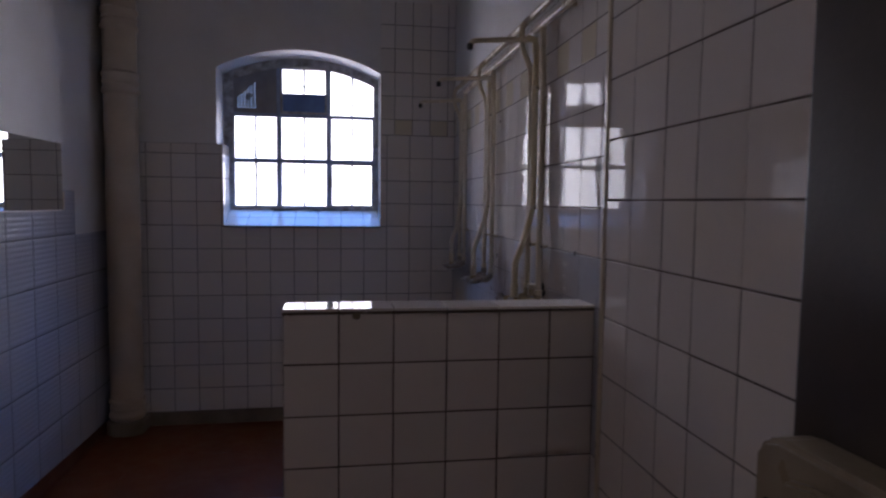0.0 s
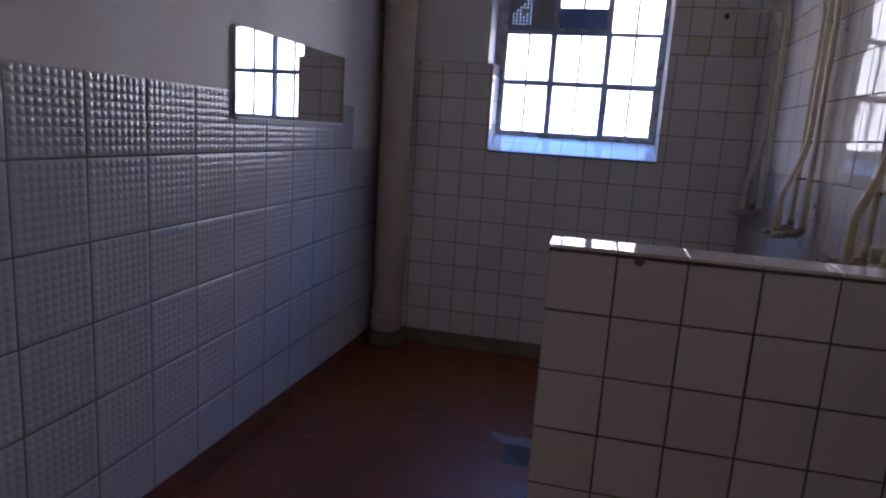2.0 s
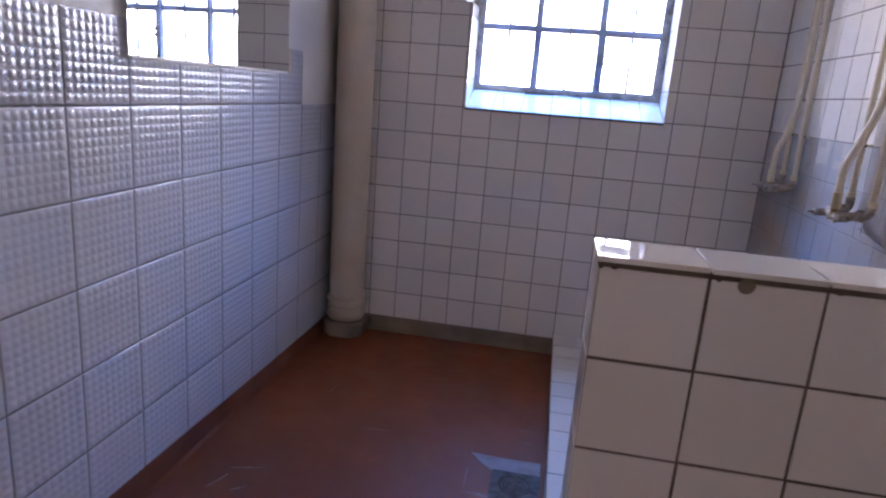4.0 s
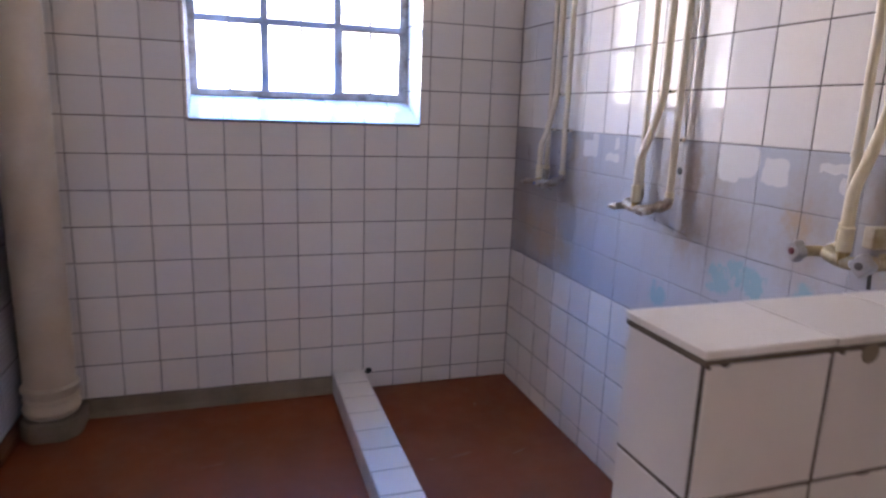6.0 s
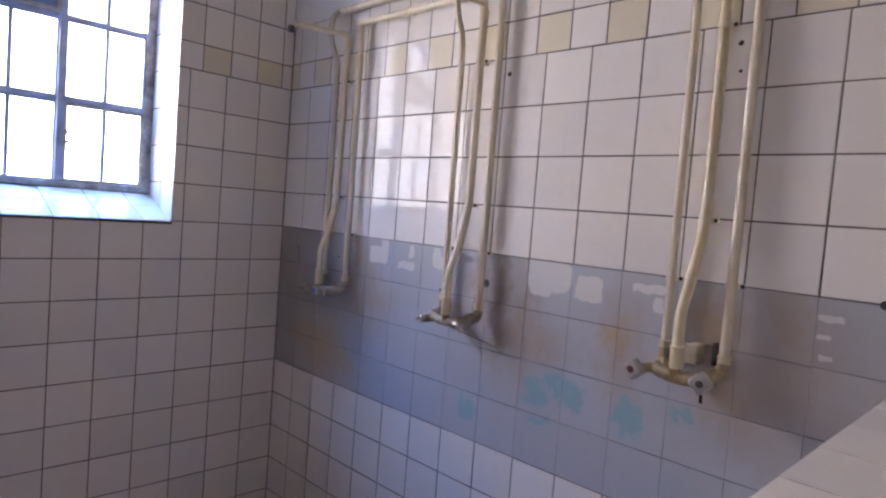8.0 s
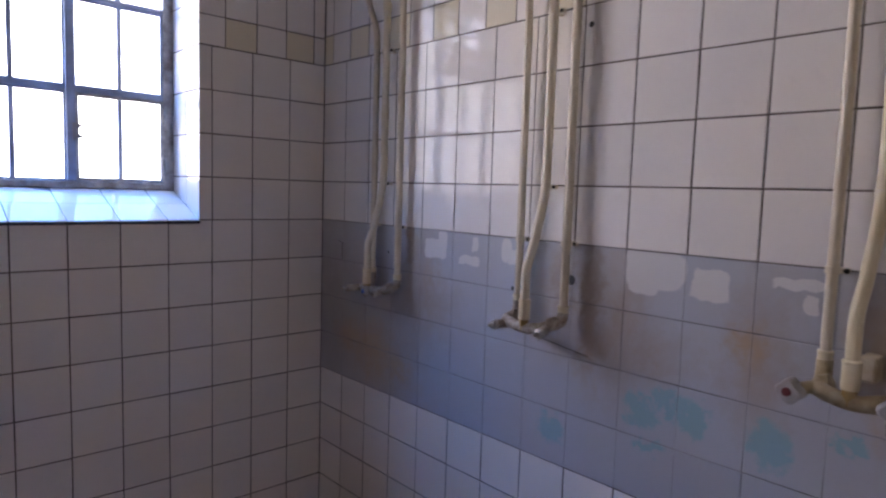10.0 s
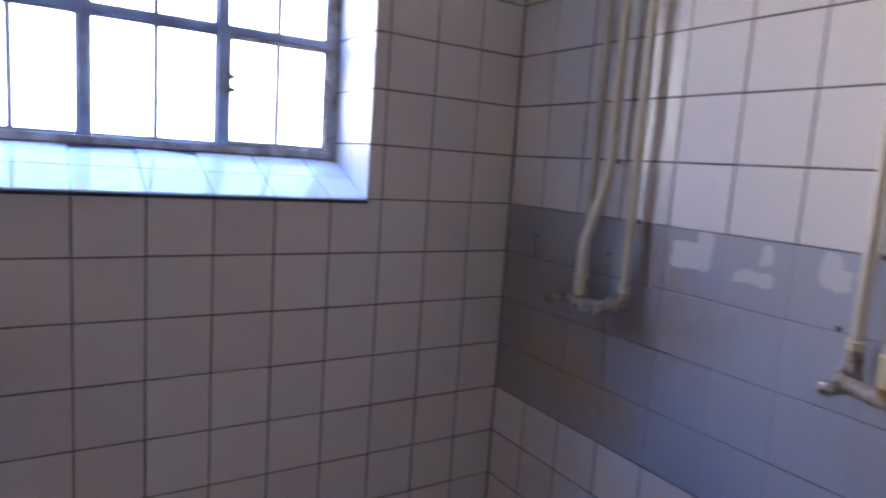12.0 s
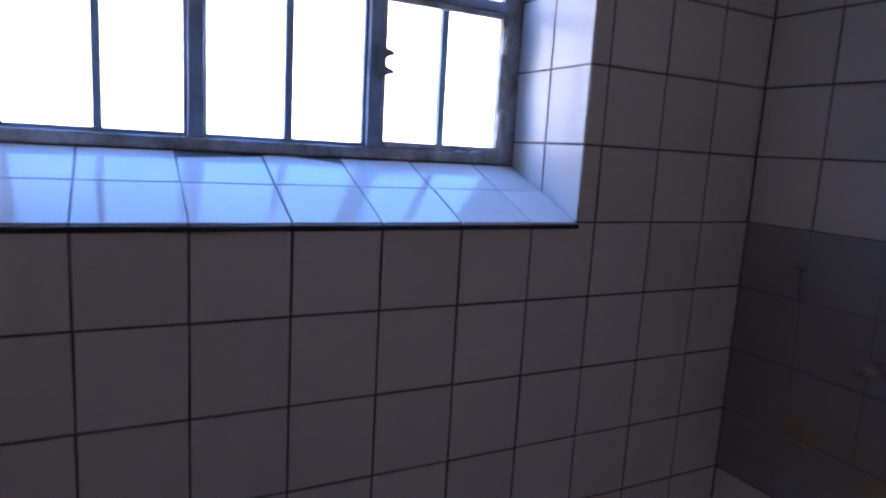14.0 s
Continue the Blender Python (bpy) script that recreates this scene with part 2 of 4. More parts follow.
M_OLDBRASS = surface("stained_painted_brass", (0.48, 0.39, 0.24), (0.30, 0.22, 0.12), 0.45, 35, 150, 0.5, metal=0.35)
M_AGED = surface("yellowed_cream_paint", (0.73, 0.64, 0.45), (0.62, 0.50, 0.29), 0.3, 11, 70, 0.25)
M_VALVE = surface("limed_valve_metal", (0.46, 0.40, 0.33), (0.22, 0.16, 0.11), 0.55, 55, 150, 1.0, metal=0.2)
M_RED = surface("red_plastic_insert", (0.15, 0.03, 0.03), (0.10, 0.02, 0.02), 0.4)
M_BLACK = surface("black_iron", (0.035, 0.032, 0.03), (0.02, 0.018, 0.016), 0.55, 20, 140, 0.5)
M_DRAINMETAL = surface("tarnished_drain_metal", (0.15, 0.14, 0.13), (0.06, 0.053, 0.048), 0.72, 30, 140, 0.5, metal=0.15)
# pale lilac stands for the window's reflection on a smoother floor patch
M_GLEAM = surface("gleaming_floor_patch", (0.36, 0.29, 0.31), (0.25, 0.17, 0.16), 0.35, 12, 80, 0.5)
M_LIME = surface("lime_scuff", (0.36, 0.30, 0.27), (0.22, 0.12, 0.09), 0.7, 60, 200, 0.4)
M_ACRYL = surface("aged_white_plastic", (0.42, 0.40, 0.39), (0.32, 0.29, 0.27), 0.3, 30, 90, 0.2)
M_LOCK = surface("tan_gloss_paint", (0.40, 0.33, 0.23), (0.31, 0.25, 0.17), 0.3, 7, 60, 0.3)
M_DOOR = surface("dark_brown_door_paint", (0.065, 0.047, 0.036), (0.045, 0.033, 0.025), 0.4, 4, 60, 0.3)
M_GLASS = textured_glass()
M_DIRTY = textured_glass("dirty_glass", (0.24, 0.30, 0.38))
M_MIRROR = mirror_glass()


# ---- mesh tools ----
def finish(bm, name, mats, parent=None, label="", smooth=False):
    bmesh.ops.recalc_face_normals(bm, faces=bm.faces)
    me = bpy.data.meshes.new(name)
    bm.to_mesh(me)
    bm.free()
    for m in mats if isinstance(mats, (list, tuple)) else [mats]:
        me.materials.append(m)
    if smooth:
        for p in me.polygons:
            p.use_smooth = len(p.vertices) < 5
        me.set_sharp_from_angle(angle=radians(38))
    ob = new(name, me)
    ob.parent = parent
    if label:
        ob["label"] = label
    return ob


def part(name, bm, material, parent, label="", smooth=False):
    return finish(bm, name, material, parent, label, smooth)


def thing(name, label, category, at=(0, 0, 0), group=""):
    ob = new(name)
    ob.location = at
    ob.empty_display_size = 0.05
    return tagged(ob, label, category, group)


def box(bm, lo, hi, bevel=0.0, mat=0):
    vs = [bm.verts.new((x, y, z)) for x in (lo[0], hi[0]) for y in (lo[1], hi[1]) for z in (lo[2], hi[2])]
    fs = [bm.faces.new([vs[i] for i in q]) for q in ((0, 1, 3, 2), (4, 6, 7, 5), (0, 4, 5, 1), (2, 3, 7, 6), (0, 2, 6, 4), (1, 5, 7, 3))]
    for f in fs:
        f.material_index = mat
    if bevel:
        es = list({e for f in fs for e in f.edges})
        bmesh.ops.bevel(bm, geom=es, offset=bevel, segments=2, profile=0.5, affect="EDGES")
    return bm


def prism(bm, pts, lo, hi, axis="y", mat=0):
    """Extrudes a flat outline along an axis from lo to hi. pts: the two other coordinates, in order."""
    def at(p, v):
        return {"x": (v, *p), "y": (p[0], v, p[1]), "z": (*p, v)}[axis]
    a, b = [bm.verts.new(at(p, lo)) for p in pts], [bm.verts.new(at(p, hi)) for p in pts]
    fs = [bm.faces.new(a), bm.faces.new(b[::-1])]
    n = len(pts)
    fs += [bm.faces.new((a[i], b[i], b[(i + 1) % n], a[(i + 1) % n])) for i in range(n)]
    for f in fs:
        f.material_index = mat
    return bm


def lathe(bm, profile, seg=20, m=Matrix.Identity(4), mat=0):
    """Turns (radius, height) pairs round the z axis of m, with closed ends."""
    rings = []
    for r, h in profile:
        rings.append([bm.verts.new(m @ Vector((r * math.cos(2 * math.pi * i / seg), r * math.sin(2 * math.pi * i / seg), h))) for i in range(seg)])
    fs = [bm.faces.new((p[i], p[(i + 1) % seg], q[(i + 1) % seg], q[i])) for p, q in zip(rings, rings[1:]) for i in range(seg)]
    fs += [bm.faces.new(rings[0][::-1]), bm.faces.new(rings[-1])]
    for f in fs:
        f.material_index = mat
    return bm


def rounded(points, radius, steps=6):
    """A polyline with its corners rounded."""
    pts = [Vector(p) for p in points]
    out = [pts[0]]
    for a, b, c in zip(pts, pts[1:], pts[2:]):
        r = min(radius, (a - b).length * 0.49, (c - b).length * 0.49)
        p, q = b + (a - b).normalized() * r, b + (c - b).normalized() * r
        for i in range(steps + 1):
            u = i / steps
            out.append((1 - u) ** 2 * p + 2 * u * (1 - u) * b + u * u * q)
    return out + [pts[-1]]


def tube(bm, points, r, seg=14, bend=0.0):
    """A round pipe along points."""
    pts = rounded(points, bend) if bend else [Vector(p) for p in points]
    rings, side = [], None
    for i, p in enumerate(pts):
        d = (pts[min(i + 1, len(pts) - 1)] - pts[max(i - 1, 0)]).normalized()
        if side is None:
            side = d.orthogonal().normalized()
        side = (side - d * side.dot(d)).normalized()
        up = d.cross(side)
        rings.append([bm.verts.new(p + r * (math.cos(2 * math.pi * k / seg) * side + math.sin(2 * math.pi * k / seg) * up)) for k in range(seg)])
    for p, q in zip(rings, rings[1:]):
        for k in range(seg):
            bm.faces.new((p[k], p[(k + 1) % seg], q[(k + 1) % seg], q[k]))
    bm.faces.new(rings[0][::-1])
    bm.faces.new(rings[-1])
    return bm


BM = bmesh.new

# ---- plan ----
T, Z0 = 0.1525, 0.08          # course of the white tiles, first joint above the floor
RY = 0.1552                   # tile pitch along the shower wall
XW, XE = -2.217, 0.0          # west and shower wall, tile faces
YP0, YP1, ZP = -2.470, -2.345, 1.148  # low partition
XN, YN0, YN1 = -0.070, -2.680, -3.450  # thick wall by the doorway
ZC = 3.15                     # ceiling
SILL = Z0 + 8 * T
WX0, WX1 = -1.511, -0.503     # window opening
D = 0.0016                    # depth of the joints behind the tile faces


def arch_z(x, drop=0.0):
    """Soffit of the flat arch over the window."""
    r, cx, top = 1.109, -1.025, 2.438
    return top - r + math.sqrt(r * r - (x - cx) ** 2) - drop


def outer_plaster(ob, inside):
    """Gives every face that does not look into the room the plaster of slot 1."""
    for p in ob.data.polygons:
        if not inside(p.center, p.normal):
            p.material_index = 1
    return ob


def structure(ob, label=""):
    return tagged(ob, label, "", "", "structure")


# ---- floor and ceiling ----
bm = BM()
box(bm, (XW - 0.3, -5.15, -0.12), (0.3, 0.315, 0.0))
box(bm, (0.3, -5.6, -0.12), (2.1, -3.0, 0.0))
floor = structure(finish(bm, "floor", M_FLOOR), "red-brown painted screed floor, scuffed and satin")
bm = BM()
box(bm, (XW - 0.3, -5.15, ZC), (0.3, 0.315, ZC + 0.15))
box(bm, (0.3, -5.6, ZC), (2.1, -3.0, ZC + 0.15))
structure(finish(bm, "ceiling", M_CEIL), "white painted ceiling")

# ---- walls ----
bm = BM()
Y0, Y1 = D, 0.315
YF = 0.30
TL = 1.823                    # top of the tiles beside the window
JX = -1.549                   # plaster jamb above the tiles
box(bm, (XW - 0.3, Y0, 0), (WX0 - D, Y1, TL), mat=0)
box(bm, (XW - 0.3, Y0 - 0.0012, TL), (JX, Y1, 2.30), mat=1)
box(bm, (WX0 - D, Y0, 0), (WX1 + D, Y1, SILL - 0.02), mat=0)
box(bm, (WX1 + D, Y0, 0), (0.3, Y1, 2.30), mat=0)
arch = [(JX + (WX1 + D - JX) * i / 24, 0) for i in range(25)]
arch = [(x, arch_z(x)) for x, _ in arch]
box(bm, (XW - 0.3, Y0 - 0.0012, 2.30), (JX, Y1, ZC), mat=1)
box(bm, (WX1 + D, Y0, 2.30), (0.3, Y1, 2.783), mat=0)
box(bm, (WX1 + D, Y0 - 0.0012, 2.783), (0.3, Y1, ZC), mat=1)
prism(bm, arch + [(WX1 + D, ZC), (JX, ZC)], Y0 - 0.0012, Y1, mat=1)
wall_north = structure(finish(bm, "wall_north", [M_GROUT, M_PLASTER]), "white tiled window wall, plastered above the tiles")

bm = BM()
box(bm, (D, YN0, 0), (0.3, Y0, Z0 + 4 * T), mat=0)
box(bm, (D, YN0, Z0 + 4 * T), (0.3, Y0, Z0 + 8 * T), mat=2)
box(bm, (D, YN0, Z0 + 8 * T), (0.3, Y0, 2.185), mat=0)
box(bm, (D - 0.0012, YN0, 2.185), (0.3, Y0, ZC), mat=1)
wall_east = structure(finish(bm, "wall_east", [M_GROUT, M_PLASTER, M_BANDJOINT]), "white tiled shower wall with a grey painted band")

bm = BM()
ZNT = 1.317 + 7 * 0.1565
box(bm, (XN + D, YN1, 0), (0.3, YN0 - 0.0005, ZNT), mat=0)
box(bm, (XN + D - 0.0012, YN1, ZNT), (0.3, YN0 - 0.0005, ZC), mat=1)
wall_pier = structure(finish(bm, "wall_pier", [M_GROUT, M_PLASTER]), "white tiled wall pier beside the doorway")

bm = BM()
ZL = 1.506
box(bm, (XW - 0.3, -4.95, 0), (XW - 0.0003, -0.492, ZL - 0.012), mat=0)
box(bm, (XW - 0.3, -0.492, 0), (XW - 0.0003, Y0, 1.262), mat=0)
box(bm, (XW - 0.3, -0.492, 1.262), (XW - D + 0.0012, Y0, ZL - 0.012), mat=1)
box(bm, (XW - 0.3, -4.95, ZL - 0.012), (XW - D + 0.0012, Y0, ZC), mat=1)
wall_west = structure(finish(bm, "wall_west", [M_GROUT_GREY, M_PLASTER]), "wall with embossed white tiles below white paint")

outer_plaster(wall_north, lambda c, n: c.y < 0.30)
outer_plaster(wall_east, lambda c, n: c.x < 0.1)
outer_plaster(wall_pier, lambda c, n: c.x < 0.1)
outer_plaster(wall_west, lambda c, n: c.x > XW - 0.1)

# unseen plain walls close the room; side doorway and corridor added for the fill lamp
bm = BM()
box(bm, (XW - 0.3, -5.15, 0), (0.3, -4.95, ZC))
structure(finish(bm, "wall_south", M_PLASTER), "white plastered wall")
bm = BM()
box(bm, (0.0, -4.95, 0), (0.3, -4.70, ZC))
box(bm, (0.0, -4.70, 2.15), (0.3, -3.752, ZC))
box(bm, (-0.03, -3.752, 2.95), (0.3, YN1 - 0.0015, ZC))
structure(finish(bm, "wall_southeast", M_PLASTER), "white plastered wall with a side doorway")
bm = BM()
box(bm, (1.95, -5.6, 0), (2.1, -3.0, ZC))
box(bm, (0.31, -5.6, 0), (1.95, -5.45, ZC))
box(bm, (0.31, -3.15, 0), (1.95, -3.0, ZC))
structure(finish(bm, "wall_corridor", M_PLASTER), "white plastered corridor wall")

# low partition and drain kerb: cores, tiled further down
bm = BM()
box(bm, (-0.929 + D, YP0 + D, 0), (D - 0.001, YP1 - D, ZP))
partition = structure(finish(bm, "partition", M_GROUT), "waist-high white tiled shower partition")
bm = BM()
box(bm, (-0.915 + D, YP1 - D, -0.01), (-0.7625 - D, D, 0.100))
kerb = structure(finish(bm, "kerb", M_GROUT), "low white tiled kerb round the shower floor")

# skirtings with a coved foot
bm = BM()
prism(bm, [(0.0, 0.0), (0.0, 0.078), (-0.010, 0.082), (-0.014, 0.078), (-0.017, 0.022), (-0.03, 0.004), (-0.03, 0.0)], -2.19, -0.912, axis="x")
structure(finish(bm, "baseboard_north", M_CEMENT), "grey cement skirting")
bm = BM()
ends = [[bm.verts.new((XW + dx, y, z if z < 0.03 else top + z - 0.1)) for dx, z in ((-D, 0.0), (0.014, 0.0), (0.012, 0.004), (0.007, 0.018), (0.0045, 0.094), (0.003, 0.1), (-D, 0.1))] for y, top in ((-0.006, 0.060), (-4.94, 0.190))]
for k in range(7):
    bm.faces.new((ends[0][k], ends[0][(k + 1) % 7], ends[1][(k + 1) % 7], ends[1][k]))
bm.faces.new(ends[0])
bm.faces.new(ends[1][::-1])
structure(finish(bm, "baseboard_west", M_REDSKIRT), "red-brown painted skirting")
bm = BM()
prism(bm, [(XN - 0.004, YN0 + 0.004), (XN - 0.005, YN0 - 0.008), (XN - 0.001, YN0 - 0.016), (XN + D, YN0 - 0.016), (XN + D, YN0 - 0.0004), (D, YN0 - 0.0004), (D, YN0 + 0.004)], 0.0, ZNT, axis="z")
structure(finish(bm, "trim_pier", M_CREAM), "cream painted corner bead")
# bare plastered foot of the wall by the kerb, with a knocked-out hole
bm = BM()
lathe(bm, [(0.010, 0), (0.017, 0.003), (0.012, 0.006)], 9, Matrix.Translation((-0.735, 0.002, 0.092)) @ Matrix.Rotation(radians(90), 4, "X"))
part("hole", bm, M_BLACK, wall_north, "small broken hole at the kerb")


# ---- sky outside the window: white haze low down, blue overhead ----
m, t, b = nodes_of("bright_sky")
up = node(t, "ShaderNodeSeparateXYZ", {0: world_pos(t)}).outputs[2]
blue = ramp(t, up, 3.2, 5.4)
hue = mix(t, blue, (0.92, 0.935, 1.0), (0.13, 0.38, 1.0))
power = node(t, "ShaderNodeMapRange", {0: blue, 1: 0.0, 2: 1.0, 3: 25.0, 4: 34.0})
em = node(t, "ShaderNodeEmission", {0: hue, 1: power.outputs[0]})
t.links.new(em.outputs[0], t.nodes["Material Output"].inputs[0])
bm = BM()
rim = [(5.0, -2.0), (5.0, 3.6)] + [(0.8 + 4.2 * math.cos(a * math.pi / 24), 3.6 + 4.6 * math.sin(a * math.pi / 24)) for a in range(1, 13)]
strip = [[bm.verts.new((x, y, z)) for y, z in rim] for x in (-7, 5)]
for k in range(len(rim) - 1):
    bm.faces.new((strip[0][k], strip[1][k], strip[1][k + 1], strip[0][k + 1]))
structure(finish(bm, "backdrop", m, smooth=True), "white hazy sky turning blue overhead")

# ---- window ----
window = tagged(new("window_1"), "steel window with white daylit panes under a flat arch", "window", "", "structure")
FY0, FY1 = 0.252, 0.290
FX0, FX1 = -1.530, -0.500
FZ0 = 1.400
bm = BM()
n = 24
xs = [-1.556 + (FX1 + 1.556) * i / n for i in range(n + 1)]
for a, b in zip(xs, xs[1:]):
    prism(bm, [(a, arch_z(a, 0.058)), (b, arch_z(b, 0.058)), (b, arch_z(b) + 0.01), (a, arch_z(a) + 0.01)], FY0, FY1 + 0.01)
for a, b in ((FX0 - 0.03, -1.484), (-0.537, FX1 + 0.01)):
    prism(bm, [(a, FZ0), (b, FZ0), (b, arch_z(b, 0.05)), (a, arch_z(a, 0.05))], FY0 + 0.0015, FY1)
box(bm, (-1.484, FY0 - 0.004, FZ0), (-0.537, FY1, 1.424), 0.004)
part("window_frame", bm, M_STEEL, window, "peeling grey painted steel frame")


def bar(x0, x1, z0, z1, y0=FY0 + 0.002, y1=FY1 - 0.004, bev=0.003, name="glazing_bar"):
    b = BM()
    box(b, (x0, y0, z0), (x1, y1, z1), bev)
    return part(name, b, M_BAR, window)


MX = (-1.183, -0.845)
for x in MX:
    bar(x - 0.014, x + 0.014, 1.424, arch_z(x, 0.06), FY0 - 0.006, FY1)
for z in (1.738, 2.052):
    for a, b in ((-1.484, MX[0] - 0.012), (MX[0] + 0.012, MX[1] - 0.012), (MX[1] + 0.012, -0.537)):
        bar(a, b, z - 0.009, z + 0.009)
cells = ((-1.484, MX[0] - 0.012), (MX[0] + 0.012, MX[1] - 0.012), (MX[1] + 0.012, -0.537))
rows = ((1.424, 1.729), (1.747, 2.043))
for a, b in cells:
    for z0, z1 in rows:
        mid = (a + b) / 2
        bar(mid - 0.0075, mid + 0.0075, z0, z1, FY0 + 0.010, FY0 + 0.026, 0.001)
        # putty and inner rim of the pane
        bmr = BM()
        w = 0.008
        for lo, hi in (((a, z0), (a + w, z1)), ((b - w, z0), (b, z1)), ((a + w, z0), (b - w, z0 + w)), ((a + w, z1 - w), (b - w, z1))):
            box(bmr, (lo[0], FY0 + 0.008, lo[1]), (hi[0], FY0 + 0.024, hi[1]), 0.002)
        part("pane_rim", bmr, M_BAR, window)
        bmg = BM()
        box(bmg, (a + 0.002, FY0 + 0.015, z0 + 0.002), (b - 0.002, FY0 + 0.019, z1 - 0.002))
        part("pane", bmg, M_GLASS, window, "white daylit rolled glass pane").visible_shadow = False

# top row: perforated sheet, hopper with a board, arched pane


def arched_panel(a, b, z0, drop, y0, y1):
    bmx = BM()
    k = 10
    px = [a + (b - a) * i / k for i in range(k + 1)]
    prism(bmx, [(a, z0)] + [(b, z0)] + [(x, arch_z(x, drop)) for x in px[::-1]], y0, y1)
    return bmx


# sheet cut round a square grid of holes
a, b = cells[0]
bm = BM()
VX0, VX1, VZ0, VZ1 = -1.462, -1.332, 2.088, 2.268
N, step = 6, (-1.332 + 1.462) / 6
ys0, ys1 = FY0 + 0.006, FY0 + 0.010
prism(bm, [(a, 2.061), (VX0, 2.061), (VX0, arch_z(VX0, 0.055)), (a, arch_z(a, 0.055))], ys0, ys1)
prism(bm, [(VX0, 2.061), (b, 2.061), (b, VZ0), (VX0, VZ0)], ys0, ys1)
prism(bm, [(VX1, VZ0), (b, VZ0), (b, arch_z(b, 0.055)), (VX1, arch_z(VX1, 0.055))], ys0, ys1)
for i in range(N):
    top_rows = 4 + i
    for j in range(9):
        x0, z0 = VX0 + i * step, VZ0 + j * 0.020
        x1, z1 = x0 + step, z0 + 0.020
        if j < min(9, top_rows) and (i, j) not in ((3, 3), (4, 4), (3, 4)):
            h = 0.0042
            cx, cz = (x0 + x1) / 2, (z0 + z1) / 2
            ring = [(cx + h * 1.15 * math.cos(q * math.pi / 4), cz + h * 1.15 * math.sin(q * math.pi / 4)) for q in range(8)]
            outer = [(x1, cz), (x1, z1), (cx, z1), (x0, z1), (x0, cz), (x0, z0), (cx, z0), (x1, z0)]
            vi = [bm.verts.new((p[0], ys0, p[1])) for p in ring]
            vo = [bm.verts.new((p[0], ys0, p[1])) for p in outer]
            for q in range(8):
                bm.faces.new((vo[q], vo[(q + 1) % 8], vi[(q + 1) % 8], vi[q]))
        else:
            bm.faces.new([bm.verts.new(p) for p in ((x0, ys0, z0), (x1, ys0, z0), (x1, ys0, z1), (x0, ys0, z1))])
    x0, x1 = VX0 + i * step, VX0 + (i + 1) * step
    prism(bm, [(x0, VZ0 + 0.18), (x1, VZ0 + 0.18), (x1, arch_z(x1, 0.055)), (x0, arch_z(x0, 0.055))], ys0, ys1)
part("vent_sheet", bm, M_SHEET, window, "grey sheet metal with punched vent holes")
part("pane", arched_panel(a + 0.002, b - 0.002, 2.062, 0.05, FY0 + 0.016, FY0 + 0.020), M_DIRTY, window, "dirty pane behind the vent sheet").visible_shadow = False

a, b = cells[1]
bm = BM()
w = 0.014
box(bm, (a, FY0 - 0.012, 2.061), (a + w, FY1, 2.372), 0.003)
box(bm, (b - w, FY0 - 0.012, 2.061), (b, FY1, 2.372), 0.003)
box(bm, (a + w, FY0 - 0.012, 2.061), (b - w, FY1, 2.075), 0.003)
box(bm, (a + w, FY0 - 0.012, 2.362), (b - w, FY1, 2.374), 0.003)
hopper = part("hopper_frame", bm, M_STEEL, window)
bm = BM()
box(bm, (a + w, FY0, 2.075), (b - w, FY0 + 0.006, 2.200), 0.001)
part("hopper_board", bm, M_BOARD, hopper, "dark board in the lower half, blue sky glare in its colour")
mid = (a + b) / 2
bm = BM()
box(bm, (mid - 0.008, FY0 + 0.004, 2.200), (mid + 0.008, FY0 + 0.02, 2.362), 0.001)
part("glazing_bar", bm, M_STEEL, hopper)
bm = BM()
box(bm, (a + w, FY0 + 0.014, 2.200), (b - w, FY0 + 0.018, 2.362))
part("pane", bm, M_GLASS, hopper).visible_shadow = False
a, b = cells[2]
part("pane", arched_panel(a + 0.002, b - 0.002, 2.062, 0.05, FY0 + 0.015, FY0 + 0.019), M_GLASS, window).visible_shadow = False
mid = (a + b) / 2
bar(mid - 0.008, mid + 0.008, 2.061, arch_z(mid, 0.058), FY0 + 0.010, FY0 + 0.026, 0.001)

# casement latch with two prongs, hinges with flaking paint
lx = MX[1] + 0.010
bm = BM()
box(bm, (lx - 0.008, FY0 - 0.012, 1.562), (lx + 0.005, FY0 - 0.004, 1.624), 0.002)
for z, s in ((1.612, 1), (1.576, 1)):
    prism(bm, [(lx + 0.004, z - 0.010), (lx + 0.028, z - 0.002), (lx + 0.026, z + 0.004), (lx + 0.004, z + 0.012)], FY0 - 0.012, FY0 - 0.006)
part("latch", bm, M_SHEET, window, "broken iron window latch")
for z in (1.455, 1.640):
    bm = BM()
    box(bm, (-0.552, FY0 - 0.010, z), (-0.530, FY0 + 0.002, z + 0.060), 0.003)
    lathe(bm, [(0.006, 0), (0.007, 0.004), (0.007, 0.056), (0.005, 0.06)], 10, Matrix.Translation((-0.541, FY0 - 0.012, z)))
    part("hinge", bm, M_STEEL, window, "flaking steel hinge")
bm = BM()
a, b, w = MX[1] + 0.013, -0.538, 0.012
for lo, hi in (((a, 1.426), (a + w, 1.727)), ((b - w, 1.426), (b, 1.727)), ((a + w, 1.426), (b - w, 1.438)), ((a + w, 1.715), (b - w, 1.727))):
    box(bm, (lo[0], FY0 - 0.0012, lo[1]), (hi[0], FY0 + 0.012, hi[1]), 0.003)
part("casement", bm, M_STEEL, window)

